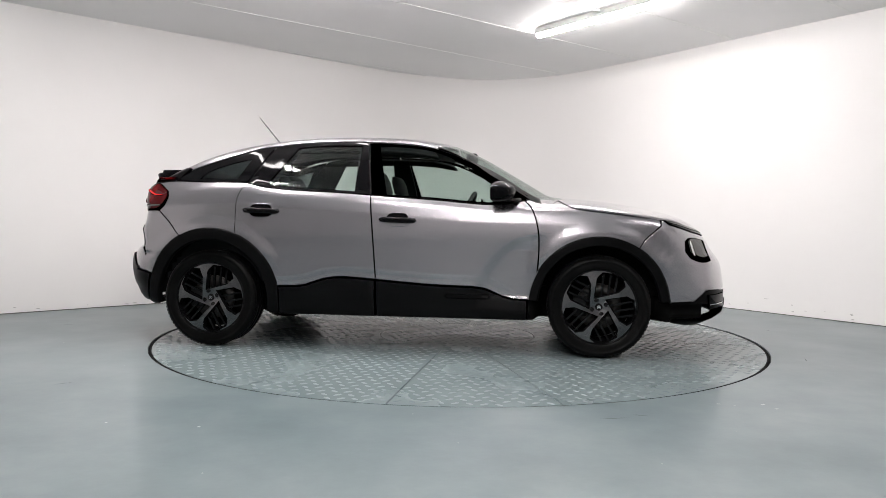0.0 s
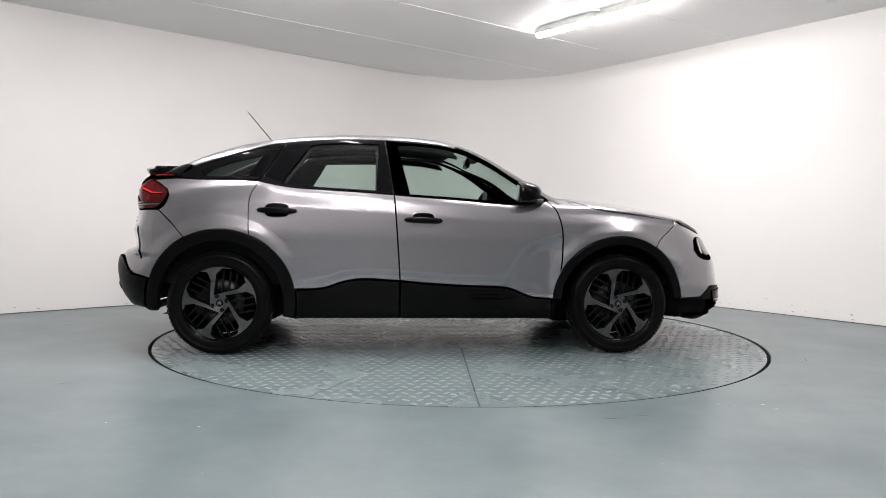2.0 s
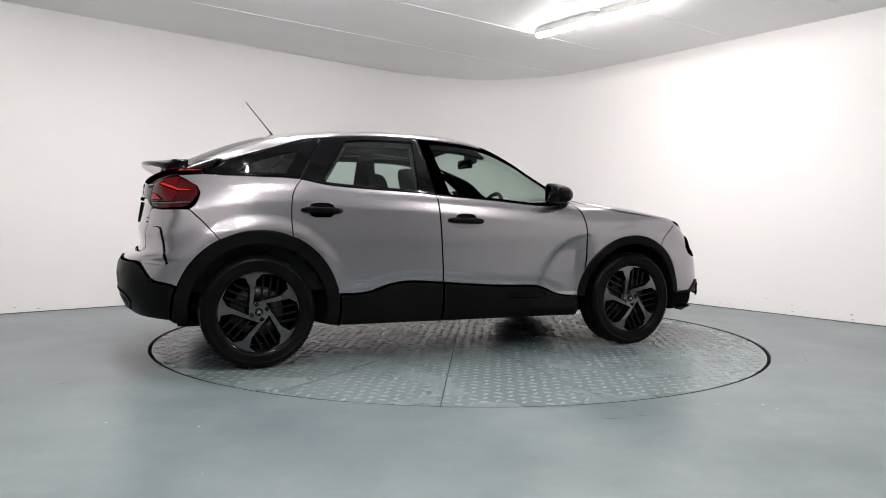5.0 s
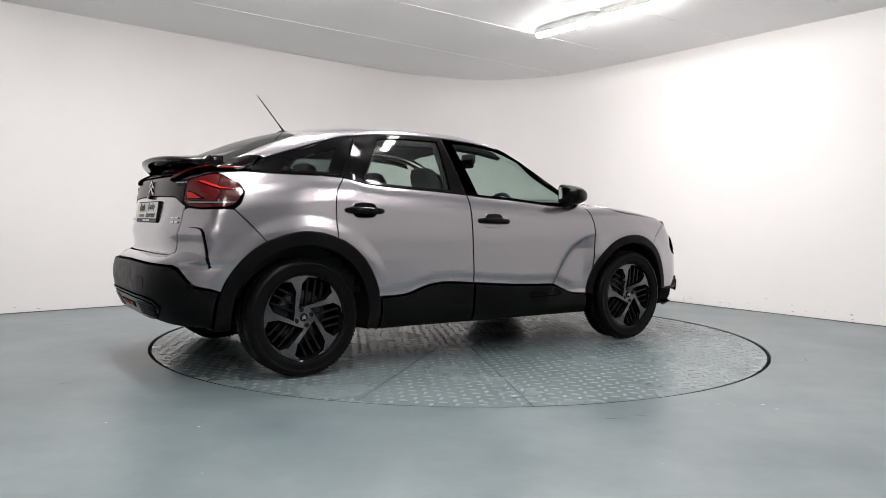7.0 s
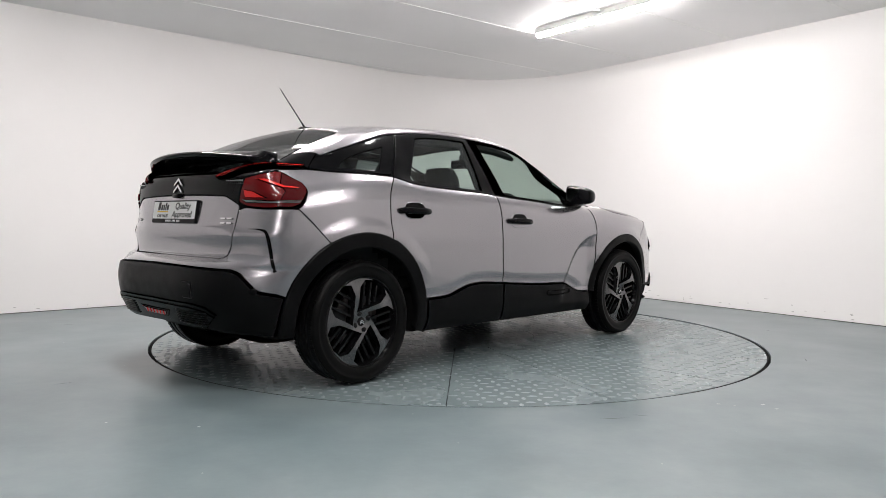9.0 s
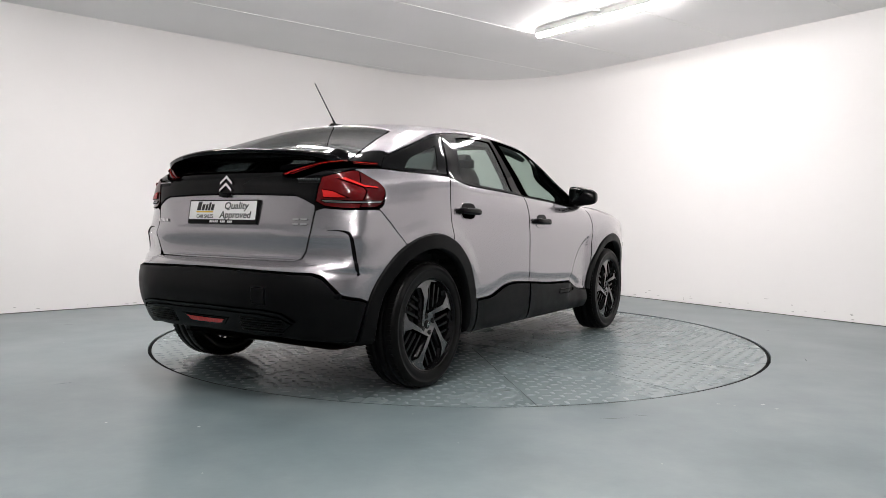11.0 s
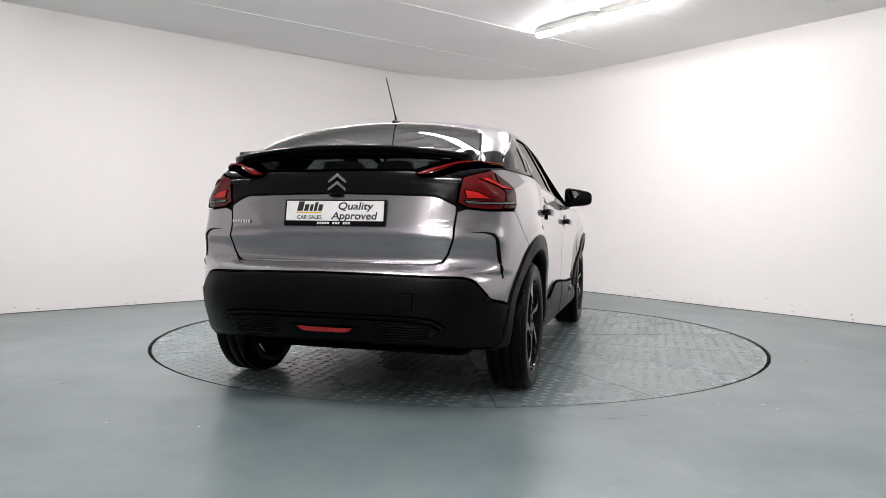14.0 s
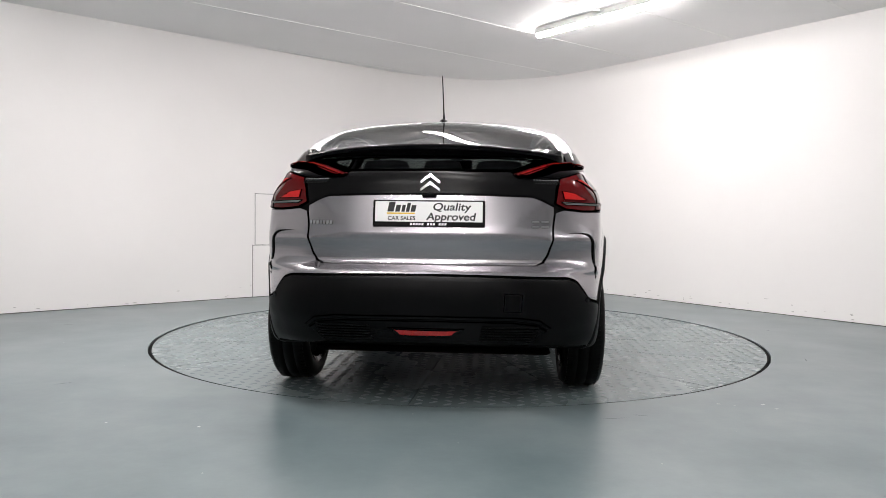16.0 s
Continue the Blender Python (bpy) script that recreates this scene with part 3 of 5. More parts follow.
    cap = [(0.34 + 0.0 + 0.028 * math.cos(a), 0.392 + 0.020 * math.sin(a)) for a in np.linspace(math.pi / 2, 3 * math.pi / 2, 8)] + [(0.60 + 0.028 * math.cos(a), 0.386 + 0.020 * math.sin(a)) for a in np.linspace(-math.pi / 2, math.pi / 2, 8)]
    inner = [(0.47 + (u - 0.47) * 0.93, 0.389 + (v - 0.389) * 0.6) for u, v in cap]
    panel("bump_strip_frame", on_side, cap, M_GLOSS, fc, 0.021, 0.01, 0, 0.02, holes=[inner], side=s, label="gloss black rounded bump insert")
    # a lighter sill flange below
    panel("sill", on_side, [(-0.83, 0.240), (0.84, 0.240), (0.84, 0.222), (-0.83, 0.222)], M_SHELL, car, -0.03, 0.06, 0, 0.05, side=s)
    build_mirror(car, s)


def build_mirror(car, s):
    bm = bmesh.new()
    rows = []
    # housing: rounded box sections from its back edge to its front
    for x, w, h, sq in ((0.690, 0.100, 0.052, 5), (0.698, 0.106, 0.059, 5), (0.735, 0.107, 0.062, 4), (0.775, 0.100, 0.058, 3.4), (0.808, 0.083, 0.047, 3), (0.830, 0.058, 0.031, 2.6), (0.842, 0.02, 0.012, 2)):
        ring = []
        for a in np.linspace(0, 2 * math.pi, 28, endpoint=False):
            c, d = math.cos(a), math.sin(a)
            ry = w * math.copysign(abs(c) ** (2 / sq), c)
            rz = h * math.copysign(abs(d) ** (2 / sq), d)
            rz *= 1 - 0.22 * (ry / w)
            ring.append(bm.verts.new((x - 0.062 + 0.03 * abs(ry / w) * (1 if ry > 0 else 0) * -0.3, s * (0.912 + ry), 1.083 + rz * 1.08 - 0.006 * ry / w)))
        rows.append(ring)
    for a, b in zip(rows, rows[1:]):
        for i in range(28):
            bm.faces.new((a[i], a[(i + 1) % 28], b[(i + 1) % 28], b[i]))
    bm.faces.new(rows[-1])
    bm.faces.new(rows[0])
    bmesh.ops.recalc_face_normals(bm, faces=bm.faces[:])
    mirror = part("door_mirror", bm, M_GLOSS, car, "gloss black door mirror housing", True)
    bm = bmesh.new()
    ring = []
    for a in np.linspace(0, 2 * math.pi, 28, endpoint=False):
        c, d = math.cos(a), math.sin(a)
        ry, rz = 0.092 * math.copysign(abs(c) ** 0.4, c), 0.045 * math.copysign(abs(d) ** 0.4, d)
        ring.append(bm.verts.new((0.6265, s * (0.912 + ry), 1.086 + rz * (1 - 0.22 * ry / 0.092) - 0.006 * ry / 0.092)))
    bm.faces.new(ring)
    bmesh.ops.recalc_face_normals(bm, faces=bm.faces[:])
    part("mirror_glass", bm, M_MIRROR, mirror, "reflecting mirror glass")
    bm = bmesh.new()
    rows = []
    for y, x0, x1, z0, z1 in ((0.795, 0.66, 0.82, 1.008, 1.050), (0.84, 0.655, 0.80, 1.010, 1.040), (0.88, 0.65, 0.77, 1.018, 1.042), (0.925, 0.65, 0.74, 1.024, 1.05)):
        rows.append([bm.verts.new((x, s * y, z)) for x, z in ((x0, z0), (x1, z0), (x1, z1), (x0, z1))])
    for a, b in zip(rows, rows[1:]):
        for i in range(4):
            bm.faces.new((a[i], a[(i + 1) % 4], b[(i + 1) % 4], b[i]))
    bm.faces.new(rows[0]), bm.faces.new(rows[-1])
    bmesh.ops.recalc_face_normals(bm, faces=bm.faces[:])
    part("mirror_arm", bevelled(bm, 0.006), M_GLOSS, mirror, smooth=True)


def build_tops(car):
    rail = pts_on(RAIL_LINE)
    xy = [(p[0], p[1]) for p in rail]
    mir = lambda half: list(half) + [(x, -y) for x, y in reversed(half) if abs(y) > 1e-6]
    # roof with its side rails, back to the corners of the rear window
    back = eased([(-1.235, 0.0), (-1.238, -0.25), (-1.25, -0.48), (-1.285, -0.552), (-1.42, -0.592), (-1.655, -0.642)])
    side = eased(xy[:10])
    front = eased([(0.225, -0.592), (0.29, -0.35), (0.315, 0.0)])
    half = back + side + front
    panel("roof", on_top, mir(half), M_PAINT, car, 0.0, 0.02, 0.002, 0.05)
    glass_half = eased([(-1.24, 0.0), (-1.243, -0.25), (-1.255, -0.48), (-1.29, -0.547), (-1.42, -0.587), (-1.66, -0.637), (-1.76, -0.652)]) + eased([(-1.80, -0.57), (-1.83, -0.30), (-1.84, 0.0)])
    panel("rear_window", on_top, mir(glass_half), M_GLASS_DARK, car, -0.002, 0.004, 0.002, 0.05, label="dark tinted sloping rear window").visible_shadow = False
    glass_half = eased([(0.320, 0.0), (0.295, -0.35), (0.232, -0.575)]) + eased([(0.44, -0.600), (0.65, -0.655), (0.85, -0.708), (0.95, -0.735)]) + eased([(1.03, -0.60), (1.10, -0.30), (1.12, 0.0)])
    panel("windscreen", on_top, mir(glass_half), M_GLASS, car, -0.002, 0.004, 0.002, 0.05, label="clear green-tinted windscreen").visible_shadow = False
    for s in (-1, 1):
        ring = eased([(0.228, -0.580), (0.44, -0.604), (0.65, -0.659), (0.85, -0.712), (0.955, -0.742)]) + eased(xy[9:])[::-1]
        panel("windscreen_pillar", on_top, ring, M_GLOSS, car, 0.001, 0.014, 0.001, 0.04, side=s, label="gloss black windscreen pillar")
        panel("corner_trim", on_top, [(-1.657, -0.646), (-1.535, -0.722), (-1.62, -0.757), (-1.78, -0.680), (-1.765, -0.657)], M_GLOSS, car, 0.001, 0.014, 0.002, 0.03, side=s, label="gloss black corner trim beside the rear window")
    line = pts_on([(1.06, 1.048), (1.13, 1.003), (1.22, 0.979), (1.40, 0.957), (1.60, 0.933), (1.72, 0.920), (1.82, 0.908)])
    half = eased([(1.135, 0.0), (1.11, -0.35), (1.04, -0.66), (1.035, -0.735)]) + eased([(p[0], p[1]) for p in line]) + eased([(1.97, -0.62), (2.05, -0.35), (2.08, 0.0)])
    panel("bonnet", on_top, mir(half), M_PAINT, car, 0.003, 0.02, 0.002, 0.05)


def build_nose(car):
    a = [nose_of(1.730, 0.912), nose_of(1.728, 0.875), nose_of(1.622, 0.780)] + [nose_of(*q) for q in arc(1.335, 0.337, 0.462, 57, 8, 12)]
    half = [(0, 0.80), (25, 0.80), (42, 0.835), (55, 0.875)] + a + [nose_of(1.80, 0.370), (51, 0.375), (45.5, 0.45), (30, 0.44), (0, 0.44)]
    low = [nose_of(1.795, 0.366), (51, 0.371), (45.5, 0.446), (30, 0.436), (0, 0.436), (0, 0.225), (30, 0.222), (50, 0.225), nose_of(1.80, 0.245)]
    panel("front_bumper", on_nose, both(half), M_PAINT, car, 0.0, 0.03, 0.002, 0.035)
    panel("front_bumper_lower", on_nose, [(-u, v) for u, v in low if u > 1e-6] + [(u, v) for u, v in reversed(low) if u > 1e-6], M_CLAD, car, 0.010, 0.05, 0.002, 0.035, label="matt black lower front bumper")
    for s in (-1, 1):
        lamp = panel("headlamp", on_nose, [(64, 0.905), (60, 0.908), (46, 0.868), (33, 0.842), (20, 0.832), (20, 0.800), (33, 0.806), (47, 0.830), (62, 0.878)], M_GLOSS, car, 0.006, 0.02, 0.001, 0.02, side=s, label="slim black running-light strip")
        panel("light_strip", on_nose, [(62, 0.896), (46, 0.857), (33, 0.831), (33, 0.822), (47, 0.847), (62, 0.888)], M_CLEAR, lamp, 0.009, 0.01, 0, 0.02, side=s, label="clear light strip")
        lamp = panel("headlamp", on_nose, eased([(55.5, 0.775), (51.5, 0.797), (40, 0.785), (36, 0.772)]) + eased([(40, 0.64), (47, 0.632), (53, 0.655), (55.8, 0.705)]), M_GLOSS, car, 0.004, 0.02, 0.001, 0.02, side=s, label="clear headlamp with a bright light guide")
        panel("lens", on_nose, eased([(54.6, 0.770), (51, 0.789), (41, 0.779)]) + eased([(41.5, 0.668), (48, 0.664), (54, 0.70)]), M_LENS, lamp, 0.009, 0.012, 0, 0.02, side=s, label="grey headlamp lens")
        panel("light_guide", on_nose, eased([(54.0, 0.765), (52.6, 0.772), (52.0, 0.72), (51.6, 0.675)]) + eased([(52.4, 0.676), (53.4, 0.70)]), M_CHROME, lamp, 0.012, 0.006, 0, 0.02, side=s, label="bright light guide")
        fog = panel("fog_lamp", on_nose, [(46, 0.42), (33, 0.425), (31, 0.33), (45, 0.33)], M_GLOSS, car, 0.018, 0.012, 0, 0.02, side=s, label="gloss black fog lamp surround")
        panel("trim_strip", on_nose, [(45, 0.362), (33, 0.366), (33, 0.354), (45, 0.35)], M_CHROME, fog, 0.021, 0.01, 0, 0.02, side=s, label="bright trim strip")


LAMP_RING = [(45.4, 1.098), (49.0, 1.112), (55.3, 1.135), (57.5, 1.132), (64.3, 1.082), (65.8, 1.052), (65.9, 1.028), (63.6, 0.966), (61.0, 0.947), (52.0, 0.945), (46.5, 0.953), (43.4, 0.979), (44.2, 1.045)]


def build_tail(car):
    arch = [tail_of(*q) for q in arc(-1.33, 0.337, 0.490, 118, 161, 10)]
    # silver bumper skin
    half = [(0, 0.688), (36.5, 0.688), (39.2, 0.700), (40.6, 0.735), (41.5, 0.80), (43.4, 0.935), (46, 0.949), (52, 0.941), (61, 0.943), tail_of(-1.725, 0.941), tail_of(-1.648, 0.866)] + arch + \
        eased([(56, 0.515), (51.0, 0.532), (49.0, 0.560), (47.0, 0.595), (45.2, 0.623), (42.5, 0.637)]) + [(22, 0.645), (0, 0.648)]
    bumper = panel("rear_bumper", on_tail, both(half), M_PAINT, car, 0.0, 0.03, 0.0006, 0.025, edge=0.002)
    for s in (-1, 1):
        panel("air_slot", on_tail, eased([(47.0, 0.842), (50.0, 0.843), (52.6, 0.838), (53.7, 0.815), (54.6, 0.76), (55.6, 0.66), (56.2, 0.630)]) + eased([(55.2, 0.622), (54.4, 0.67), (53.6, 0.75), (52.9, 0.808), (52.0, 0.828), (50.0, 0.837), (47.0, 0.839)]), M_GLOSS, bumper, 0.0035, 0.02, 0, 0.012, side=s, label="black upright air slot")
    # black lower bumper
    arch_low = [tail_of(*q) for q in arc(-1.33, 0.337, 0.490, 161, 184, 6)]
    half = [(0, 0.644), (22, 0.641), (42.5, 0.633)] + eased([(45.2, 0.618), (47.0, 0.590), (49.0, 0.555), (51.0, 0.528), (56, 0.511)]) + arch_low + [(58, 0.292), (48, 0.300), (40, 0.306), (32, 0.320), (0, 0.330)]
    lower = panel("rear_bumper_lower", on_tail, both(half), M_CLAD, car, 0.008, 0.05, 0.001, 0.025, label="matt black lower rear bumper", edge=0.008)
    diff = panel("diffuser", on_tail, both([(0, 0.440), (26, 0.438), (33, 0.425), (37, 0.395), (33, 0.335), (26, 0.326), (0, 0.333)]), M_GLOSS, lower, 0.013, 0.01, 0, 0.03, label="gloss black lower diffuser")
    panel("lip", on_tail, both([(0, 0.462), (28, 0.460), (34, 0.447), (38, 0.408), (36.5, 0.403), (33, 0.432), (27, 0.444), (0, 0.446)]), M_GLOSS, lower, 0.016, 0.02, 0, 0.02, label="gloss black bumper lip")
    for s in (-1, 1):
        for k in range(6):
            z = 0.350 + 0.013 * k
            panel("grille_slat", on_tail, [(18, z), (34, z - 0.002), (34, z + 0.004), (18, z + 0.006)], M_CLAD, diff, 0.019, 0.01, 0, 0.03, side=s, edge=0.0015)
    fog = panel("rear_fog_lamp", on_tail, eased([(-10.9, 0.404), (-5, 0.401), (5, 0.400), (11.3, 0.403)]) + eased([(9.6, 0.388), (8.0, 0.374), (0, 0.371), (-8.0, 0.373), (-9.6, 0.388)]), M_RED_BRIGHT, car, 0.020, 0.02, 0, 0.02, label="bright red rear fog lamp")
    fog.data.materials[0] = M_FOG
    panel("surround", on_tail, eased([(-12.8, 0.409), (0, 0.407), (13, 0.408)]) + eased([(11, 0.385), (9, 0.366), (0, 0.363), (-9, 0.366), (-11, 0.385)]), M_GLOSS, fog, 0.0165, 0.02, 0, 0.02, label="black lamp surround")
    for k in range(6):
        u = -7.6 + 2.9 * k
        panel("lens_rib", on_tail, [(u, 0.377), (u + 0.5, 0.377), (u + 0.9, 0.397), (u + 0.4, 0.397)], M_RED_BRIGHT, fog, 0.0225, 0.004, 0, 0.02, edge=0.001)
    panel("tow_cover", on_tail, eased([(23.6, 0.560), (23.9, 0.565), (28.3, 0.564), (28.7, 0.559)]) + eased([(28.6, 0.488), (28.2, 0.483), (23.9, 0.485), (23.6, 0.490)]), M_CLAD, lower, 0.0105, 0.012, 0, 0.02, label="square tow-eye cover")
    for u in (-49.5, 49.5):
        panel("parking_sensor", on_tail, [(u + 1.2 * math.cos(a), 0.530 + 0.014 * math.sin(a)) for a in np.linspace(0, 2 * math.pi, 14, endpoint=False)], M_GLOSS, lower, 0.011, 0.008, 0, 0.01)
    # tailgate
    half = [(0, 0.692), (36.3, 0.692), (38.9, 0.703), (40.25, 0.737), (41.2, 0.80), (43.05, 0.932), (43.1, 0.962), (39.4, 0.992), (36.9, 1.007), (20, 1.014), (0, 1.017)]
    gate = panel("tailgate", on_tail, both(half), M_PAINT, car, 0.0, 0.03, 0.0006, 0.022, edge=0.002)
    half = [(0, 1.021), (20, 1.018), (36.9, 1.011), (39.5, 0.996), (43.0, 0.967), (43.4, 0.990), (44.0, 1.05), (45.2, 1.098), (37.8, 1.088), (33.0, 1.098), (31.5, 1.126), (0, 1.130)]
    panel("tailgate_trim", on_tail, both(half), M_LID, gate, 0.004, 0.02, 0.001, 0.03, label="satin black tailgate panel")
    half = [(0, 1.134), (31.8, 1.130), (46.5, 1.160), (50, 1.176), (47, 1.200), (0, 1.218)]
    panel("lower_rear_window", on_tail, both(half), M_GLASS_BLACK, gate, 0.0, 0.006, 0.001, 0.03, label="dark tinted lower rear window").visible_shadow = False
    panel("window_ledge", on_tail, both([(0, 1.136), (32, 1.132), (32, 1.126), (0, 1.128)]), M_GLOSS, gate, 0.012, 0.014, 0, 0.03)
    for s in (-1, 1):
        lamp = panel("tail_lamp", on_tail, LAMP_RING, M_RED, car, 0.005, 0.03, 0.0006, 0.02, side=s, label="dark red tail lamp", edge=0.004)
        panel("smoked_edge", on_tail, [(57.3, 1.126), (64.0, 1.078), (65.4, 1.050), (65.5, 1.028), (63.4, 0.969), (60.8, 0.951), (56.0, 0.950), (57.5, 1.00), (58.5, 1.03), (57.0, 1.06)], M_RED_DARK, lamp, 0.0085, 0.006, 0, 0.02, side=s, label="smoked lens edge")
        panel("light_guide", on_tail, [(49.5, 1.092), (52.5, 1.094), (58.5, 1.058), (63.0, 1.052), (63.0, 1.043), (58.0, 1.044), (53.5, 1.068)], M_RED_BRIGHT, lamp, 0.011, 0.006, 0, 0.02, side=s, label="bright red light guide")
        panel("light_guide", on_tail, [(45.4, 1.040), (49, 1.030), (53.5, 0.998), (46.0, 0.998)], M_RED_BRIGHT, lamp, 0.011, 0.006, 0, 0.02, side=s, label="bright red light guide")
        panel("reversing_light", on_tail, [(45.0, 0.990), (56, 0.986), (63.8, 0.986), (63.0, 0.972), (56, 0.970), (46.4, 0.972)], M_CLEAR, lamp, 0.011, 0.006, 0, 0.02, side=s, label="clear reversing light strip")
        panel("lamp_rib", on_tail, [(45.0, 0.983), (63.4, 0.980), (63.3, 0.977), (45.2, 0.980)], M_RED_DARK, lamp, 0.0125, 0.004, 0, 0.02, side=s, edge=0.001)
        bar = panel("light_bar", on_tail, [(31.3, 1.108), (36.2, 1.128), (47.0, 1.164), (51, 1.172), (54.4, 1.172), (54.8, 1.155), (46.3, 1.140), (36.5, 1.099), (33.2, 1.095)], M_RED, car, 0.022, 0.03, 0.001, 0.02, side=s, label="slim red upper light bar", edge=0.005)
        panel("light_guide", on_tail, [(33.2, 1.106), (47, 1.156), (54.0, 1.165), (54.2, 1.159), (46.5, 1.147), (34, 1.101)], M_RED_BRIGHT, bar, 0.025, 0.006, 0, 0.02, side=s, label="bright red light guide")
        bar = panel("light_bar", on_tail, [(55.6, 1.173), (66.0, 1.178), (64.8, 1.157), (55.8, 1.153)], M_RED_DARK, car, 0.014, 0.02, 0.001, 0.02, side=s, label="slim dark red upper light bar")
        panel("light_guide", on_tail, [(56.2, 1.168), (64.8, 1.172), (64.2, 1.163), (56.2, 1.160)], M_RED_BRIGHT, bar, 0.017, 0.006, 0, 0.02, side=s, label="bright red light guide")
        panel("shoulder_trim", on_tail, [(45.6, 1.106), (49.0, 1.117), (55.3, 1.140), (66, 1.150), (65, 1.154), (56, 1.150), (47, 1.135), (38.5, 1.096)], M_GLOSS, car, 0.003, 0.015, 0, 0.02, side=s, label="gloss black strip above the tail lamp")
        panel("tail_corner_trim", on_tail, [(30.5, 1.102), (37.5, 1.090), (45.6, 1.103), (49.0, 1.116), (55.3, 1.139), (63, 1.152), (65.5, 1.158), (64.5, 1.182), (54, 1.188), (46.5, 1.196), (31.5, 1.136)], M_GLOSS, car, 0.0025, 0.02, 0, 0.02, side=s, label="gloss black tail corner trim")
        # perforated strip below the light bar
        for r in range(3):
            for k in range(9):
                u, z = 37.6 + 0.85 * k + 0.25 * r, 1.086 - 0.0075 * r - 0.0002 * k
                panel("reflector_dot", on_tail, [(u, z), (u + 0.45, z), (u + 0.45, z + 0.0035), (u, z + 0.0035)], M_CHROME if r < 1 else M_CABIN, gate, 0.0075, 0.003, 0, 0.02, side=s, edge=0.0006)
    build_plate(gate)
    build_badges(gate)


def spoiler_section(y):
    """Lip of the spoiler: trailing edge, top and underside at one place across the car."""
    a = min(1.0, abs(y) / 0.625)
    tip_x = -1.980 + 0.135 * a ** 2.5
    tip_z = 1.256 - 0.040 * a ** 2
    root_x = -1.72 + 0.0 * a
    root_z = 1.260 - 0.022 * a ** 2
    drop = 0.018 * max(0.0, (abs(y) - 0.54) / 0.085)
    return [(root_x, root_z + 0.004), (-1.80, root_z + 0.004), (tip_x + 0.035, tip_z + 0.003), (tip_x + 0.008, tip_z - 0.001), (tip_x, tip_z - 0.009), (tip_x + 0.006, tip_z - 0.024 - drop * 0.8), (tip_x + 0.035, tip_z - 0.034 - drop), (-1.79, 1.205 - drop), (root_x, 1.205 - drop)]


def build_spoiler(car):
    bm = bmesh.new()
    rows = []
    for i in range(41):
        y = -0.625 + 1.25 * i / 40
        rows.append([bm.verts.new((x, y, z)) for x, z in spoiler_section(y)])
    # ends sweep down to the light bars
    for sgn, at in ((-1, 0), (1, -1)):
        end = [bm.verts.new((x * 0.6 + -1.76 * 0.4, sgn * 0.637, z - 0.012)) for x, z in spoiler_section(0.625)]
        end2 = [bm.verts.new((x * 0.25 + -1.75 * 0.75, sgn * 0.645, z - 0.026)) for x, z in spoiler_section(0.625)]
        if at == 0:
            rows = [end2, end] + rows
        else:
            rows = rows + [end, end2]
    n = len(rows[0])
    for a, b in zip(rows, rows[1:]):
        for i in range(n):
            bm.faces.new((a[i], a[(i + 1) % n], b[(i + 1) % n], b[i]))
    bm.faces.new(rows[0]), bm.faces.new(rows[-1])
    bmesh.ops.recalc_face_normals(bm, faces=bm.faces[:])
    ob = part("spoiler", bm, M_GLOSS, car, "gloss black rear spoiler", True)
    ob.data.set_sharp_from_angle(angle=radians(50))
    # antenna
    bm = bmesh.new()
    rows = []
    for t in np.linspace(0, 1, 9):
        x, w, h = -1.165 + 0.165 * t, 0.034 * math.sin(math.pi * min(1, 0.12 + 0.8 * (1 - t) ** 0.7)) + 0.004, 0.030 * (1 - t) ** 0.8 * (1 if t > 0.05 else 0.5) + 0.002
        base = float(ROOF_LINE(x)) - 0.004
        rows.append([bm.verts.new((x, w * math.cos(a), base + h * math.sin(a))) for a in np.linspace(0, math.pi, 9)])
    for a, b in zip(rows, rows[1:]):
        for i in range(8):
            bm.faces.new((a[i], a[i + 1], b[i + 1], b[i]))
    bm.faces.new(rows[0]), bm.faces.new(rows[-1])
    bmesh.ops.recalc_face_normals(bm, faces=bm.faces[:])
    base = part("antenna", bm, M_CLAD, car, "black roof antenna", True)
    bm = bmesh.new()
    a, b = Vector((-1.110, -0.004, 1.470)), Vector((-1.303, -0.006, 1.701))
    turn = (b - a).to_track_quat("Z", "Y").to_matrix().to_4x4()
    L = (b - a).length
    lathe(bm, [(0.0001, 0), (0.007, 0), (0.006, 0.04), (0.0038, 0.06), (0.0028, L - 0.004), (0.0001, L)], 10, "z", Matrix.Translation(a) @ turn)
    part("mast", bm, M_CLAD, base, smooth=True)


# the dealer plate lies on the tailgate: a frame of reference with x to the right, y up, z out
def plate_frame():
    a, b = Vector((-1.999, 0.0, 0.866)), Vector((-1.980, 0.0, 0.989))
    up = (b - a).normalized()
    right = Vector((0, -1, 0))
    out = right.cross(up)
    m = Matrix((right, up, out)).transposed().to_4x4()
    m.translation = (a + b) / 2
    return m


def words(name, text, m, size, width, material, parent, shear=0.0, bold=0.0):
    c = bpy.data.curves.new(name, "FONT")
    c.body, c.size, c.extrude, c.shear, c.offset = text, size, 0.0006, shear, bold
    c.align_x, c.align_y = "CENTER", "CENTER"
    ob = new(name, c)
    bpy.context.view_layer.update()
    me = bpy.data.meshes.new_from_object(ob)
    w = max(v.co.x for v in me.vertices) - min(v.co.x for v in me.vertices)
    bpy.data.objects.remove(ob)
    me.transform(m @ Matrix.Diagonal((width / w, 1, 1, 1)))
    me.materials.clear()
    me.materials.append(material)
    out = new(name, me)
    out.parent = parent
    return out


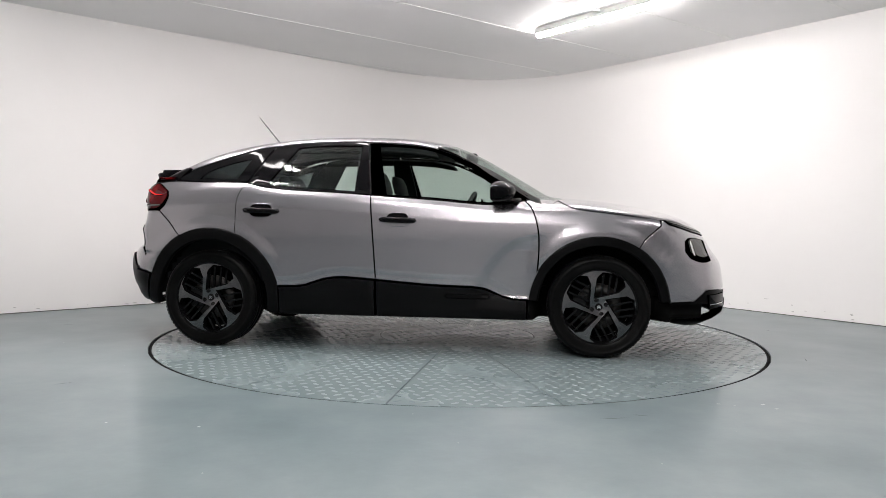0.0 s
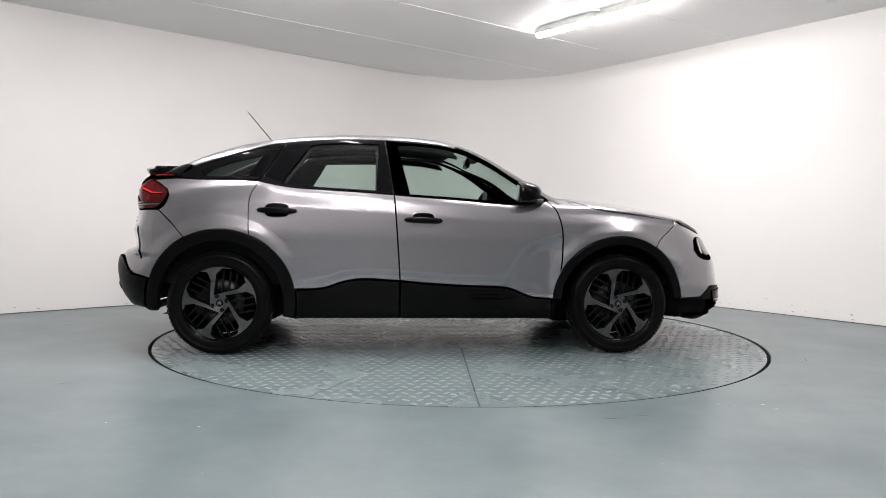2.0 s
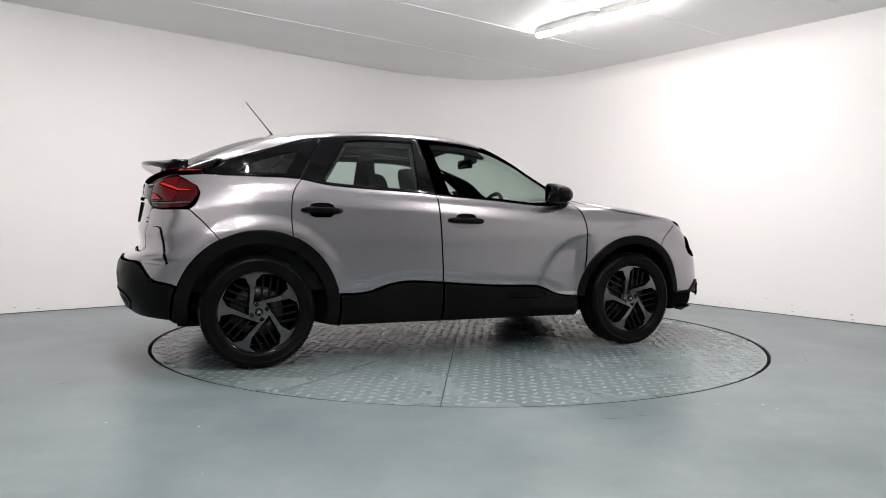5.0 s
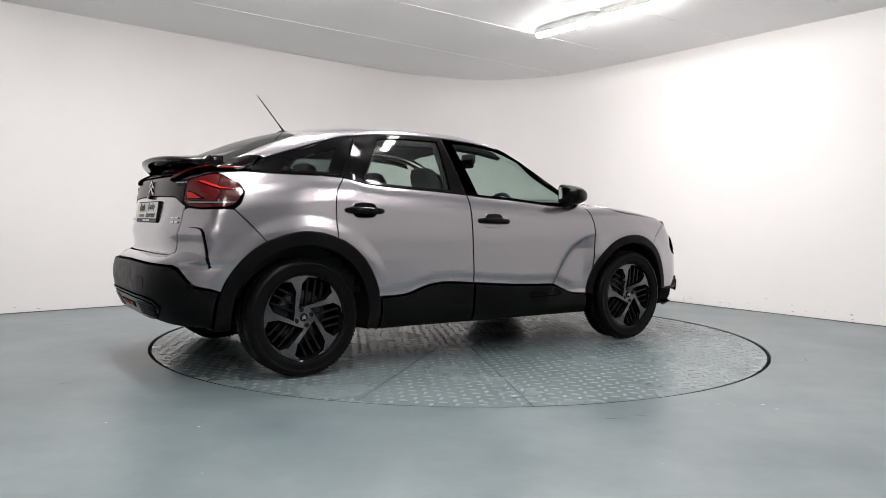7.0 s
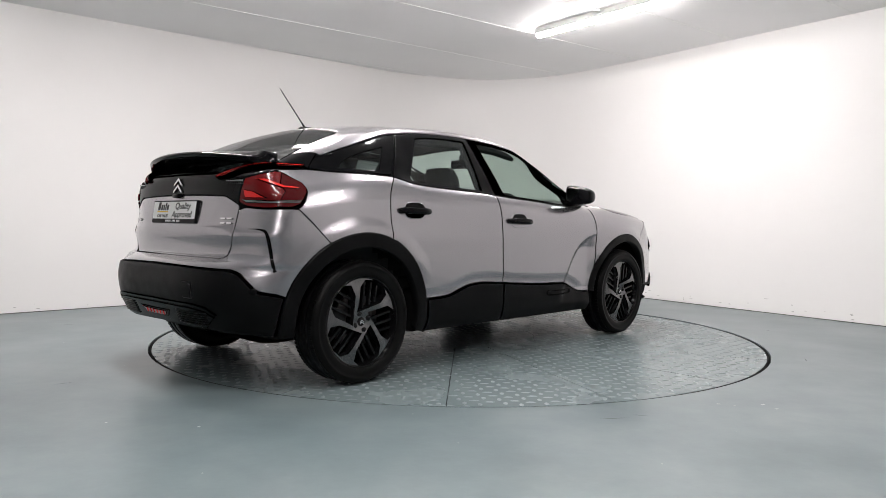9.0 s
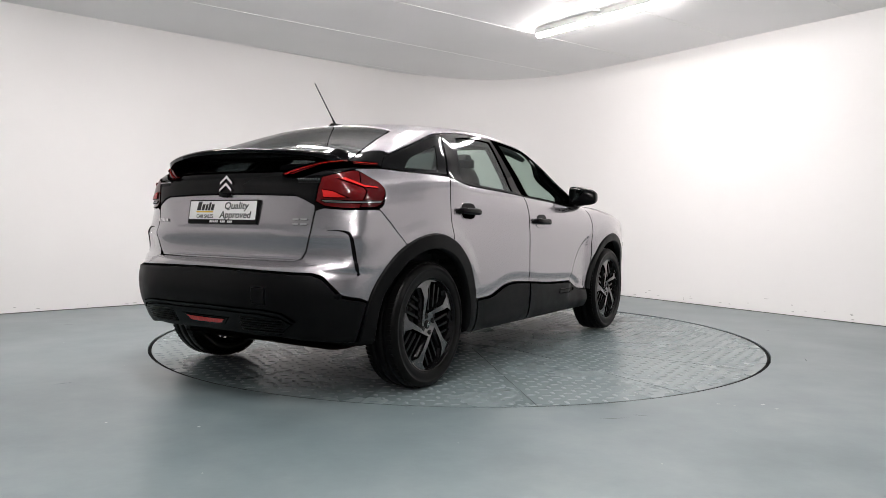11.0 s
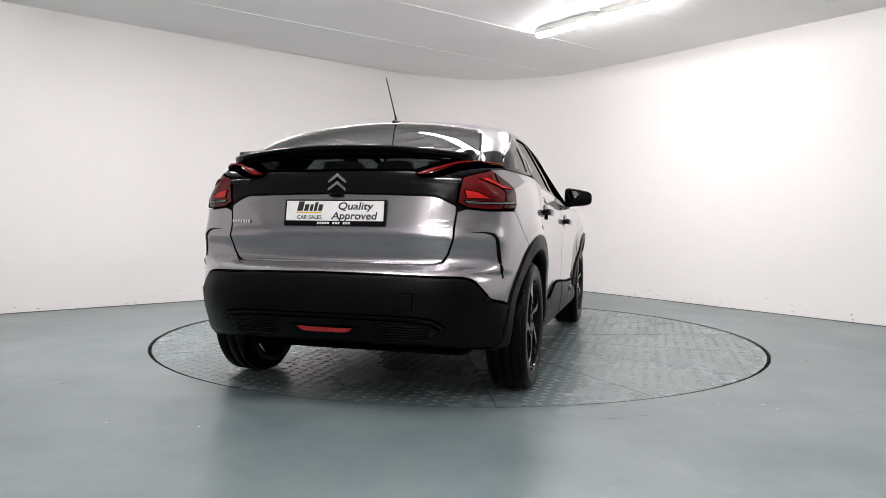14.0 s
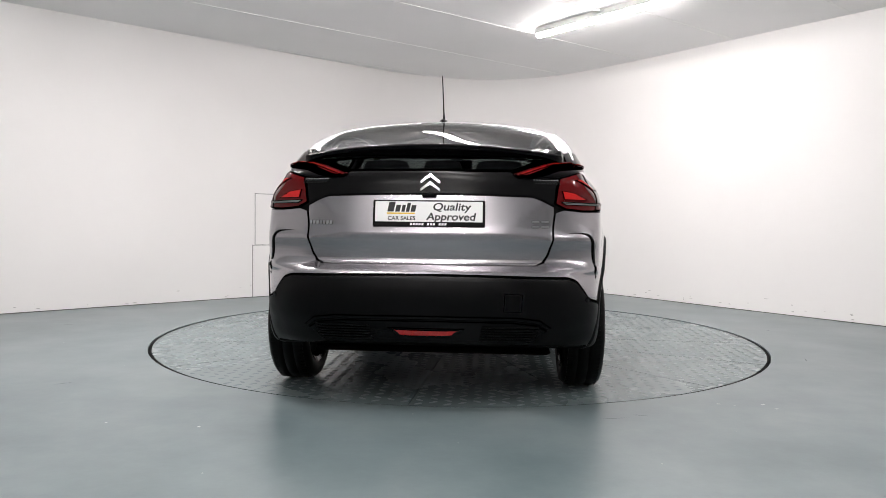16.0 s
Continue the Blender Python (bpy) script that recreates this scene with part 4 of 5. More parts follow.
def slab(bm, x0, x1, y0, y1, z0, z1, m, lean=0.0):
    vs = box(bm, x0, x1, y0, y1, z0, z1)
    for v in vs:
        v.co.x += (v.co.y - y0) * lean
        v.co = m @ v.co


def build_plate(gate):
    m = plate_frame()
    bm = bmesh.new()
    slab(bm, -0.264, 0.264, -0.064, 0.063, -0.018, 0.002, m)
    holder = part("plate_holder", bevelled(bm, 0.004), M_CLAD, gate, "black plate holder")
    bm = bmesh.new()
    slab(bm, -0.253, 0.253, -0.041, 0.055, 0.002, 0.0045, m)
    plate = part("dealer_plate", bm, M_PLATE_WHITE, holder, "white dealer plate with black lettering")
    up = lambda x, y, z=0.0048: m @ Matrix.Translation((x, y, z))
    for txt, x, y, w, size in (("Quality", 0.106, 0.029, 0.180, 0.050), ("Approved", 0.104, -0.018, 0.236, 0.050)):
        ob = words("lettering", txt, up(x, y), size, w, M_INK, plate, 0.15, 0.0009)
        ob["label"] = "black word " + txt
        ob.parent = holder
    words("lettering", "CAR SALES", up(-0.128, -0.026), 0.026, 0.130, M_INK, holder, 0.0, 0.0004)["label"] = "small black words"
    bm = bmesh.new()
    for k, (w, h) in enumerate(((0.030, 0.046), (0.022, 0.032), (0.016, 0.032), (0.016, 0.042), (0.022, 0.032))):
        x = -0.196 + (0, 0.037, 0.066, 0.088, 0.110)[k]
        slab(bm, x, x + w, 0.006, 0.006 + h, 0.0048, 0.0056, m, 0.2)
    part("emblem", bm, M_INK, holder, "plain black bars of a word mark")
    bm = bmesh.new()
    slab(bm, -0.198, -0.066, -0.005, 0.0015, 0.0048, 0.0056, m)
    part("underline", bm, M_YELLOW, holder, "yellow underline")
    bm = bmesh.new()
    for k in range(13):
        x = -0.088 + 0.0135 * k
        if k not in (5, 9):
            slab(bm, x, x + 0.0095, -0.0575, -0.0465, 0.0022, 0.003, m, 0.2)
    part("small_print", bm, M_PLATE_WHITE, holder, "white bars of small print")


def chevron(bm, m, w, h, t, y):
    for s in (-1, 1):
        pts = [(0, y + h), (s * w, y + h * 0.25), (s * w, y + h * 0.25 - t), (0, y + h - t * 1.25)]
        lo = [bm.verts.new(m @ Vector((a, b, 0))) for a, b in pts]
        mid = [bm.verts.new(m @ Vector((a * 0.97, b, 0.007))) for a, b in pts]
        for i in range(4):
            bm.faces.new((lo[i], lo[(i + 1) % 4], mid[(i + 1) % 4], mid[i]))
        bm.faces.new(mid)


def skin_frame(u, z, lift=0.006):
    p = on_tail([(u, z)])
    n = skin_normal(p)[0]
    out = Vector(n)
    right = Vector((0, 0, 1)).cross(out).normalized()
    up = out.cross(right)
    m = Matrix((right, up, out)).transposed().to_4x4()
    m.translation = Vector(p[0]) + out * lift
    return m


def build_badges(gate):
    bm = bmesh.new()
    m = skin_frame(0.3, 1.072, 0.006)
    chevron(bm, m, 0.047, 0.048, 0.013, -0.004)
    chevron(bm, m, 0.047, 0.048, 0.013, -0.041)
    bmesh.ops.recalc_face_normals(bm, faces=bm.faces[:])
    part("badge", bm, M_CHROME, gate, "two chrome chevrons")
    # plain bars for the two lettered badges
    bm = bmesh.new()
    m = skin_frame(38.5, 0.882, 0.003)
    for x0, x1, y0, y1 in ((-0.040, -0.006, 0.006, 0.014), (-0.040, -0.006, -0.018, -0.010), (0.004, 0.040, 0.006, 0.014), (0.004, 0.040, -0.018, -0.010)):
        slab(bm, x0, x1, y0, y1, 0, 0.004, m)
    part("badge", bm, M_CHROME, gate, "plain chrome bars of the model badge")
    bm = bmesh.new()
    m = skin_frame(-38.2, 0.880, 0.003)
    for k in range(7):
        slab(bm, -0.060 + 0.0175 * k, -0.060 + 0.0175 * k + 0.012, -0.008, 0.008, 0, 0.003, m)
    part("badge", bm, M_CHROME, gate, "plain chrome bars of the maker's badge")
    bm = bmesh.new()
    m = skin_frame(0, 1.012, 0.010)
    slab(bm, -0.035, 0.035, -0.010, 0.012, -0.02, 0.012, m)
    part("camera_pod", bevelled(bm, 0.006), M_GLOSS, gate, "small black reversing camera pod", True)


# ------------------------------------------------------------ wheels
WINDOW = [(-0.150, 0.215), (-0.075, 0.795), (0.085, 0.955), (0.36, 0.925), (0.645, 0.785), (0.705, 0.565), (0.52, 0.398)]


def build_wheel(car, x, s):
    """A wheel at its place on one side; y runs outwards in its own space."""
    out = -1 if s < 0 else 1
    m = Matrix.Translation((x, s * 0.775, HUB_Z)) @ Matrix.Diagonal((1, out, 1, 1))
    R = 0.337

    def add(name, bm, material, parent, label="", smooth=True):
        bmesh.ops.transform(bm, matrix=m, verts=bm.verts[:])
        bmesh.ops.recalc_face_normals(bm, faces=bm.faces[:])
        return part(name, bm, material, parent, label, smooth)

    bm = bmesh.new()
    lathe(bm, [(0.250, 0.096), (0.247, 0.099), (0.241, 0.096), (0.236, 0.080), (0.222, 0.055), (0.215, -0.02), (0.222, -0.09), (0.245, -0.098)], 64, "y")
    wheel = add("wheel", bm, M_RIM, car, "black alloy wheel with machined grey spokes")
    wheel.data.set_sharp_from_angle(angle=radians(40))
    bm = bmesh.new()
    prof = [(0.243, 0.088), (0.250, 0.099), (0.262, 0.1035), (0.285, 0.1045), (0.300, 0.1035), (0.302, 0.1055), (0.308, 0.1045), (0.320, 0.098), (0.329, 0.088), (0.3345, 0.075), (R, 0.055), (R, 0.032), (R - 0.006, 0.030), (R - 0.006, 0.026), (R, 0.024),
            (R, -0.024), (R - 0.006, -0.026), (R - 0.006, -0.030), (R, -0.032), (R, -0.055), (0.332, -0.08), (0.315, -0.100), (0.285, -0.105), (0.250, -0.099), (0.243, -0.088)]
    lathe(bm, prof, 96, "y")
    # the load flattens the tyre a little where it stands
    for v in bm.verts:
        v.co.z = max(v.co.z, -HUB_Z + 0.0005)
    add("tyre", bm, M_TYRE, wheel, "black rubber tyre")
    # tread blocks on the shoulder
    bm = bmesh.new()
    for k in range(84):
        a = 2 * math.pi * k / 84
        if math.sin(a) < -0.985:
            continue
        q = Matrix.Rotation(-a, 4, "Y")
        box(bm, R - 0.010, R - 0.0005, 0.056, 0.082, -0.0085, 0.0085, q @ Matrix.Rotation(0.0, 4, "X"))
        box(bm, R - 0.010, R + 0.0008, -0.082, -0.056, -0.0085, 0.0085, q)
    tagged(add("tread_block", bm, M_TYRE, wheel, "", False), kind="stuff")
    # spoked face
    rr = 0.240
    circle = [(rr * math.cos(a), rr * math.sin(a)) for a in np.linspace(0, 2 * math.pi, 96, endpoint=False)]
    holes = []
    for k in range(5):
        a = radians(72 * k)
        c, d = math.cos(a), math.sin(a)
        w = [(u * rr, v * rr) for u, v in WINDOW]
        holes.append(dense([(u * c - v * d, u * d + v * c) for u, v in w], 0.02))
    co, tris = triangulate(dense(circle, 0.02), holes, 0.022)
    depth = lambda r: 0.084 + 0.010 * math.exp(-((r - 0.15) / 0.07) ** 2) - 0.012 * max(0.0, (0.07 - r) / 0.07)
    bm = bmesh.new()
    front = [bm.verts.new((p[0], depth(math.hypot(*p)), p[1])) for p in co]
    for t in tris:
        bm.faces.new([front[i] for i in t])
    loose = [v for v in bm.verts if not v.link_faces]
    bmesh.ops.delete(bm, geom=loose, context="VERTS")
    rim_edges = [e for e in bm.edges if len(e.link_faces) == 1]
    ext = bmesh.ops.extrude_edge_only(bm, edges=rim_edges)
    for v in ext["geom"]:
        if isinstance(v, bmesh.types.BMVert):
            v.co.y -= 0.026
    face = add("spoke_face", bm, M_ALLOY, wheel, "machined grey five-spoke face")
    face.data.set_sharp_from_angle(angle=radians(35))
    # dark pocket edges and slanted bars in each window
    for k in range(5):
        bm = bmesh.new()
        q = Matrix.Rotation(-radians(72 * k), 4, "Y")
        ring = np.array(WINDOW) * rr
        inner = shrink(dense(ring, 0.05), 0.008)
        outer = dense(ring, 0.05)
        n = len(outer)
        vo = [bm.verts.new(q @ Vector((p[0], 0.078, p[1]))) for p in outer]
        vi = [bm.verts.new(q @ Vector((p[0], 0.062, p[1]))) for p in inner]
        vd = [bm.verts.new(q @ Vector((p[0], 0.040, p[1]))) for p in inner]
        for i in range(n):
            j = (i + 1) % n
            bm.faces.new((vo[i], vo[j], vi[j], vi[i]))
            bm.faces.new((vi[i], vi[j], vd[j], vd[i]))
        add("spoke_insert", bm, M_RIM, wheel, "gloss black window insert", False)
        bm = bmesh.new()
        for a, b in (((0.055, 0.30), (0.12, 0.90)), ((0.24, 0.36), (0.31, 0.88)), ((0.42, 0.42), (0.48, 0.80))):
            p, e = Vector((a[0] * rr, 0, a[1] * rr)), Vector((b[0] * rr, 0, b[1] * rr))
            dv = e - p
            t = q @ Matrix.Translation(p) @ Matrix.Rotation(-math.atan2(dv.z, dv.x), 4, "Y")
            box(bm, 0, dv.length, 0.050, 0.072, -0.0065, 0.0065, t)
        add("spoke_bar", bm, M_RIM, wheel, "", False)
    bm = bmesh.new()
    lathe(bm, [(0.0001, 0.082), (0.020, 0.082), (0.023, 0.079), (0.026, 0.072)], 28, "y")
    cap = add("hub_cap", bm, M_RIM, wheel, "black hub cap")
    bm = bmesh.new()
    for y in (-0.004, -0.014):
        chevron(bm, Matrix.Translation((0, 0.0822, 0)) @ Matrix.Rotation(radians(90), 4, "X") @ Matrix.Diagonal((1, 1, -1, 1)) @ Matrix.Diagonal((1, 1, 0.3, 1)), 0.013, 0.017, 0.004, y)
    add("emblem", bm, M_CHROME, cap, "chrome chevrons", False)
    for k in range(4):
        a = radians(20 + 90 * k)
        bm = bmesh.new()
        lathe(bm, [(0.0001, 0.085), (0.009, 0.085), (0.011, 0.0835), (0.0155, 0.0835), (0.0155, 0.07)], 14, "y", Matrix.Translation((0.050 * math.cos(a), 0, 0.050 * math.sin(a))))
        add("wheel_bolt", bm, M_RIM, wheel)
    # brake disc behind
    bm = bmesh.new()
    lathe(bm, [(0.07, 0.030), (0.150, 0.030), (0.150, 0.008), (0.07, 0.008)], 48, "y", close=True)
    add("brake_disc", bm, M_BRAKE, wheel, "dull steel brake disc")
    bm = bmesh.new()
    box(bm, -0.165, -0.075, 0.0, 0.045, -0.07, 0.07)
    add("brake_caliper", bevelled(bm, 0.012), M_CABIN, wheel, "dark brake caliper")
    bm = bmesh.new()
    lathe(bm, [(0.0001, -0.05), (0.214, -0.05), (0.214, -0.055), (0.0001, -0.055)], 32, "y", close=True)
    add("backing_plate", bm, M_SHELL, wheel)


M_BRAKE = mat("brake_steel", (0.07, 0.068, 0.066), 0.45, 0.9)
M_FOG = mat("red_reflector", (0.48, 0.010, 0.010), 0.15, 0.0, Coat_Weight=1.0)


# ------------------------------------------------------------ under the skin, and the cabin
def build_inside(car):
    bm = bmesh.new()
    xs = np.linspace(-1.93, 2.02, 100)
    n = 26
    for s in (-1, 1):
        rows = []
        for x in xs:
            top = min(float(BELT(x)) - 0.03, float(ROOF_LINE(x)) - 0.10)
            zs = np.linspace(0.232 + 0.12 * min(1.0, max(0.0, (-1.60 - x) / 0.12)), top, n)
            p = on_side(np.stack([np.full(n, x), zs], 1), s)
            row = []
            for q in p:
                y = abs(q[1]) - 0.028
                for hx in (REAR_HUB, FRONT_HUB):
                    if math.hypot(q[0] - hx, q[2] - HUB_Z) < 0.425:
                        y = min(y, 0.60)
                row.append(bm.verts.new((q[0], s * y, q[2])))
            rows.append(row)
        for a, b in zip(rows, rows[1:]):
            for i in range(n - 1):
                bm.faces.new((a[i], a[i + 1], b[i + 1], b[i]))
    part("inner_shell", bm, M_SHELL, car, "black inner body behind the panel gaps", True)
    bm = bmesh.new()
    for z in (0.232, 0.40):
        rows = []
        for x in np.linspace(-1.78, 1.95, 60):
            w = min(float(PLAN(x)) - 0.10, 0.78) * (1 if -1.7 < x < 1.8 else 0.8)
            if min(abs(x - REAR_HUB), abs(x - FRONT_HUB)) < 0.42:
                w = 0.60
            rows.append([bm.verts.new((x, y, z)) for y in (-w, w)])
        for a, b in zip(rows, rows[1:]):
            bm.faces.new((a[0], a[1], b[1], b[0]))
    part("underbody", bm, M_SHELL, car, "black underbody")
    # tail and nose backing
    for lay, zt, a1 in ((on_tail, 1.125, 62), (on_nose, 0.84, 62)):
        bm = bmesh.new()
        us, zs = np.linspace(-a1, a1, 40), np.linspace(0.36, zt, 24)
        rows = []
        for z in zs:
            p = lay(np.stack([us, np.full(40, z)], 1))
            p = p - skin_normal(p) * 0.034
            rows.append([bm.verts.new(c) for c in p])
        for a, b in zip(rows, rows[1:]):
            for i in range(39):
                bm.faces.new((a[i], a[i + 1], b[i + 1], b[i]))
        part("end_shell", bm, M_SHELL, car, smooth=True)
    # headlining
    bm = bmesh.new()
    rows = []
    for x in np.linspace(-1.22, 0.24, 24):
        ys = np.linspace(-0.56, 0.56, 16)
        p = on_top(np.stack([np.full(16, x), ys], 1))
        rows.append([bm.verts.new(c) for c in p - skin_normal(p) * 0.035])
    for a, b in zip(rows, rows[1:]):
        for i in range(15):
            bm.faces.new((a[i], a[i + 1], b[i + 1], b[i]))
    part("headlining", bm, M_LINER, car, "grey cloth headlining", True)
    # door tops and parcel shelf
    for s in (-1, 1):
        bm = bmesh.new()
        rows = []
        for x in np.linspace(-1.9, 0.9, 40):
            z = float(BELT(x)) - 0.02
            y = abs(on_side([(x, z)], s)[0][1]) - 0.014
            rows.append([bm.verts.new((x, s * q, zz)) for q, zz in ((y, z + 0.004), (y - 0.05, z + 0.006), (y - 0.09, z - 0.03), (y - 0.10, 0.45))])
        for a, b in zip(rows, rows[1:]):
            for i in range(3):
                bm.faces.new((a[i], a[i + 1], b[i + 1], b[i]))
        part("door_trim", bm, M_CABIN, car, "dark grey inner door trim", True)
    bm = bmesh.new()
    box(bm, -1.86, -1.28, -0.62, 0.62, 1.02, 1.04)
    part("parcel_shelf", bevelled(bm, 0.008), M_CABIN, car, "dark parcel shelf")
    # dashboard
    bm = bmesh.new()
    rows = []
    for y in np.linspace(-0.70, 0.70, 15):
        b = 0.03 * (y / 0.7) ** 2
        rows.append([bm.verts.new((x - b, y, z)) for x, z in ((1.02, 0.98), (0.80, 1.005), (0.60, 0.995), (0.52, 0.95), (0.50, 0.86), (0.58, 0.70), (0.60, 0.45), (1.02, 0.45))])
    for a, b in zip(rows, rows[1:]):
        for i in range(7):
            bm.faces.new((a[i], a[i + 1], b[i + 1], b[i]))
    part("dashboard", bm, M_CABIN, car, "dark grey dashboard", True)
    bm = bmesh.new()
    box(bm, 0.50, 0.515, -0.14, 0.12, 0.93, 1.06)
    part("screen", bevelled(bm, 0.006), M_GLOSS, car, "black centre screen")
    # steering wheel on the right
    bm = bmesh.new()
    q = Matrix.Translation((0.40, -0.36, 0.93)) @ Matrix.Rotation(radians(-66), 4, "Y")
    n, k = 40, 10
    rows = [[bm.verts.new(q @ Vector(((0.18 + 0.015 * math.cos(b)) * math.cos(a), (0.18 + 0.015 * math.cos(b)) * math.sin(a), 0.015 * math.sin(b)))) for b in np.linspace(0, 2 * math.pi, k, endpoint=False)] for a in np.linspace(0, 2 * math.pi, n, endpoint=False)]
    for i in range(n):
        a, b = rows[i], rows[(i + 1) % n]
        for j in range(k):
            bm.faces.new((a[j], a[(j + 1) % k], b[(j + 1) % k], b[j]))
    wheel = part("steering_wheel", bm, M_CABIN, car, "dark steering wheel", True)
    bm = bmesh.new()
    box(bm, -0.06, 0.06, -0.07, 0.07, -0.03, 0.015, q)
    box(bm, -0.018, 0.018, -0.17, 0.17, -0.012, 0.006, q)
    part("hub", bevelled(bm, 0.006), M_CABIN, wheel)
    bm = bmesh.new()
    box(bm, 0.36, 0.39, -0.12, 0.12, 1.30, 1.37)
    mirror = part("interior_mirror", bevelled(bm, 0.012, 3), M_GLOSS, car, "black interior mirror", True)
    bm = bmesh.new()
    box(bm, 0.38, 0.46, -0.05, 0.05, 1.34, 1.415)
    part("sensor_pod", bevelled(bm, 0.015), M_CABIN, mirror, "", True)
    for y in (-0.36, 0.36):
        build_seat(car, 0.02, y, 0.50)
    for y, w in ((-0.33, 0.46), (0.33, 0.46), (0.0, 0.24)):
        build_seat(car, -0.86, y, w, rear=True)


def cushion(sections, material, name, parent, label=""):
    """A padded form from (centre x, z, half width, half thickness) sections."""
    bm = bmesh.new()
    rows = []
    for (x, y, z, w, t, tilt) in sections:
        row = []
        for a in np.linspace(0, 2 * math.pi, 20, endpoint=False):
            c, d = math.cos(a), math.sin(a)
            dx, dy = t * math.copysign(abs(d) ** 0.6, d), w * math.copysign(abs(c) ** 0.5, c)
            row.append(bm.verts.new((x + dx * math.cos(tilt), y + dy, z - dx * math.sin(tilt))))
        rows.append(row)
    for a, b in zip(rows, rows[1:]):
        for i in range(20):
            bm.faces.new((a[i], a[(i + 1) % 20], b[(i + 1) % 20], b[i]))
    bm.faces.new(rows[0]), bm.faces.new(rows[-1])
    bmesh.ops.recalc_face_normals(bm, faces=bm.faces[:])
    return part(name, bm, material, parent, label, True)


def build_seat(car, x, y, w, rear=False):
    h = w / 2
    top = 1.06 if not rear else 1.05
    tilt = 0.38
    back = cushion([(x - (z - 0.5) * tilt, y, z, h * k, t, tilt) for z, k, t in ((0.45, 0.9, 0.05), (0.5, 1.0, 0.075), (0.75, 1.0, 0.07), (0.95, 0.92, 0.06), (top - 0.02, 0.72, 0.05), (top, 0.5, 0.03))], M_SEAT, "seat_back" if not rear else "rear_seat_back", car, "grey cloth seat back")
    hx = x - (top - 0.5) * tilt
    cushion([(hx - (z - top) * 0.25, y, z, min(h, 0.145) * k, t, 0.25) for z, k, t in ((top + 0.02, 0.75, 0.03), (top + 0.04, 1.0, 0.05), (top + 0.13, 1.0, 0.05), (top + 0.18, 0.85, 0.035), (top + 0.19, 0.6, 0.02))], M_SEAT, "headrest", back, "grey cloth headrest")
    for dy in (-0.06, 0.06):
        bm = bmesh.new()
        lathe(bm, [(0.006, top - 0.05), (0.006, top + 0.06)], 8, "z", Matrix.Translation((hx, y + dy, 0)))
        part("headrest_post", bm, M_CHROME, back)
    bm = bmesh.new()
    box(bm, x - 0.03, x + 0.46, y - h, y + h, 0.42, 0.56)
    part("seat_cushion", bevelled(bm, 0.04, 3), M_SEAT, car, "grey cloth seat cushion", True)


def build_car():
    car = new("car")
    tagged(car, "silver-grey five-door crossover hatchback with black cladding and gloss black spoiler", "car")
    build_inside(car)
    for s in (-1, 1):
        build_side(car, s)
        for x in (REAR_HUB, FRONT_HUB):
            build_wheel(car, x, s)
    build_tops(car)
    build_nose(car)
    build_tail(car)
    build_spoiler(car)
    return car


car = build_car()


# ------------------------------------------------------------ turntable
DECK_R, DECK_Z = 2.237, -0.004


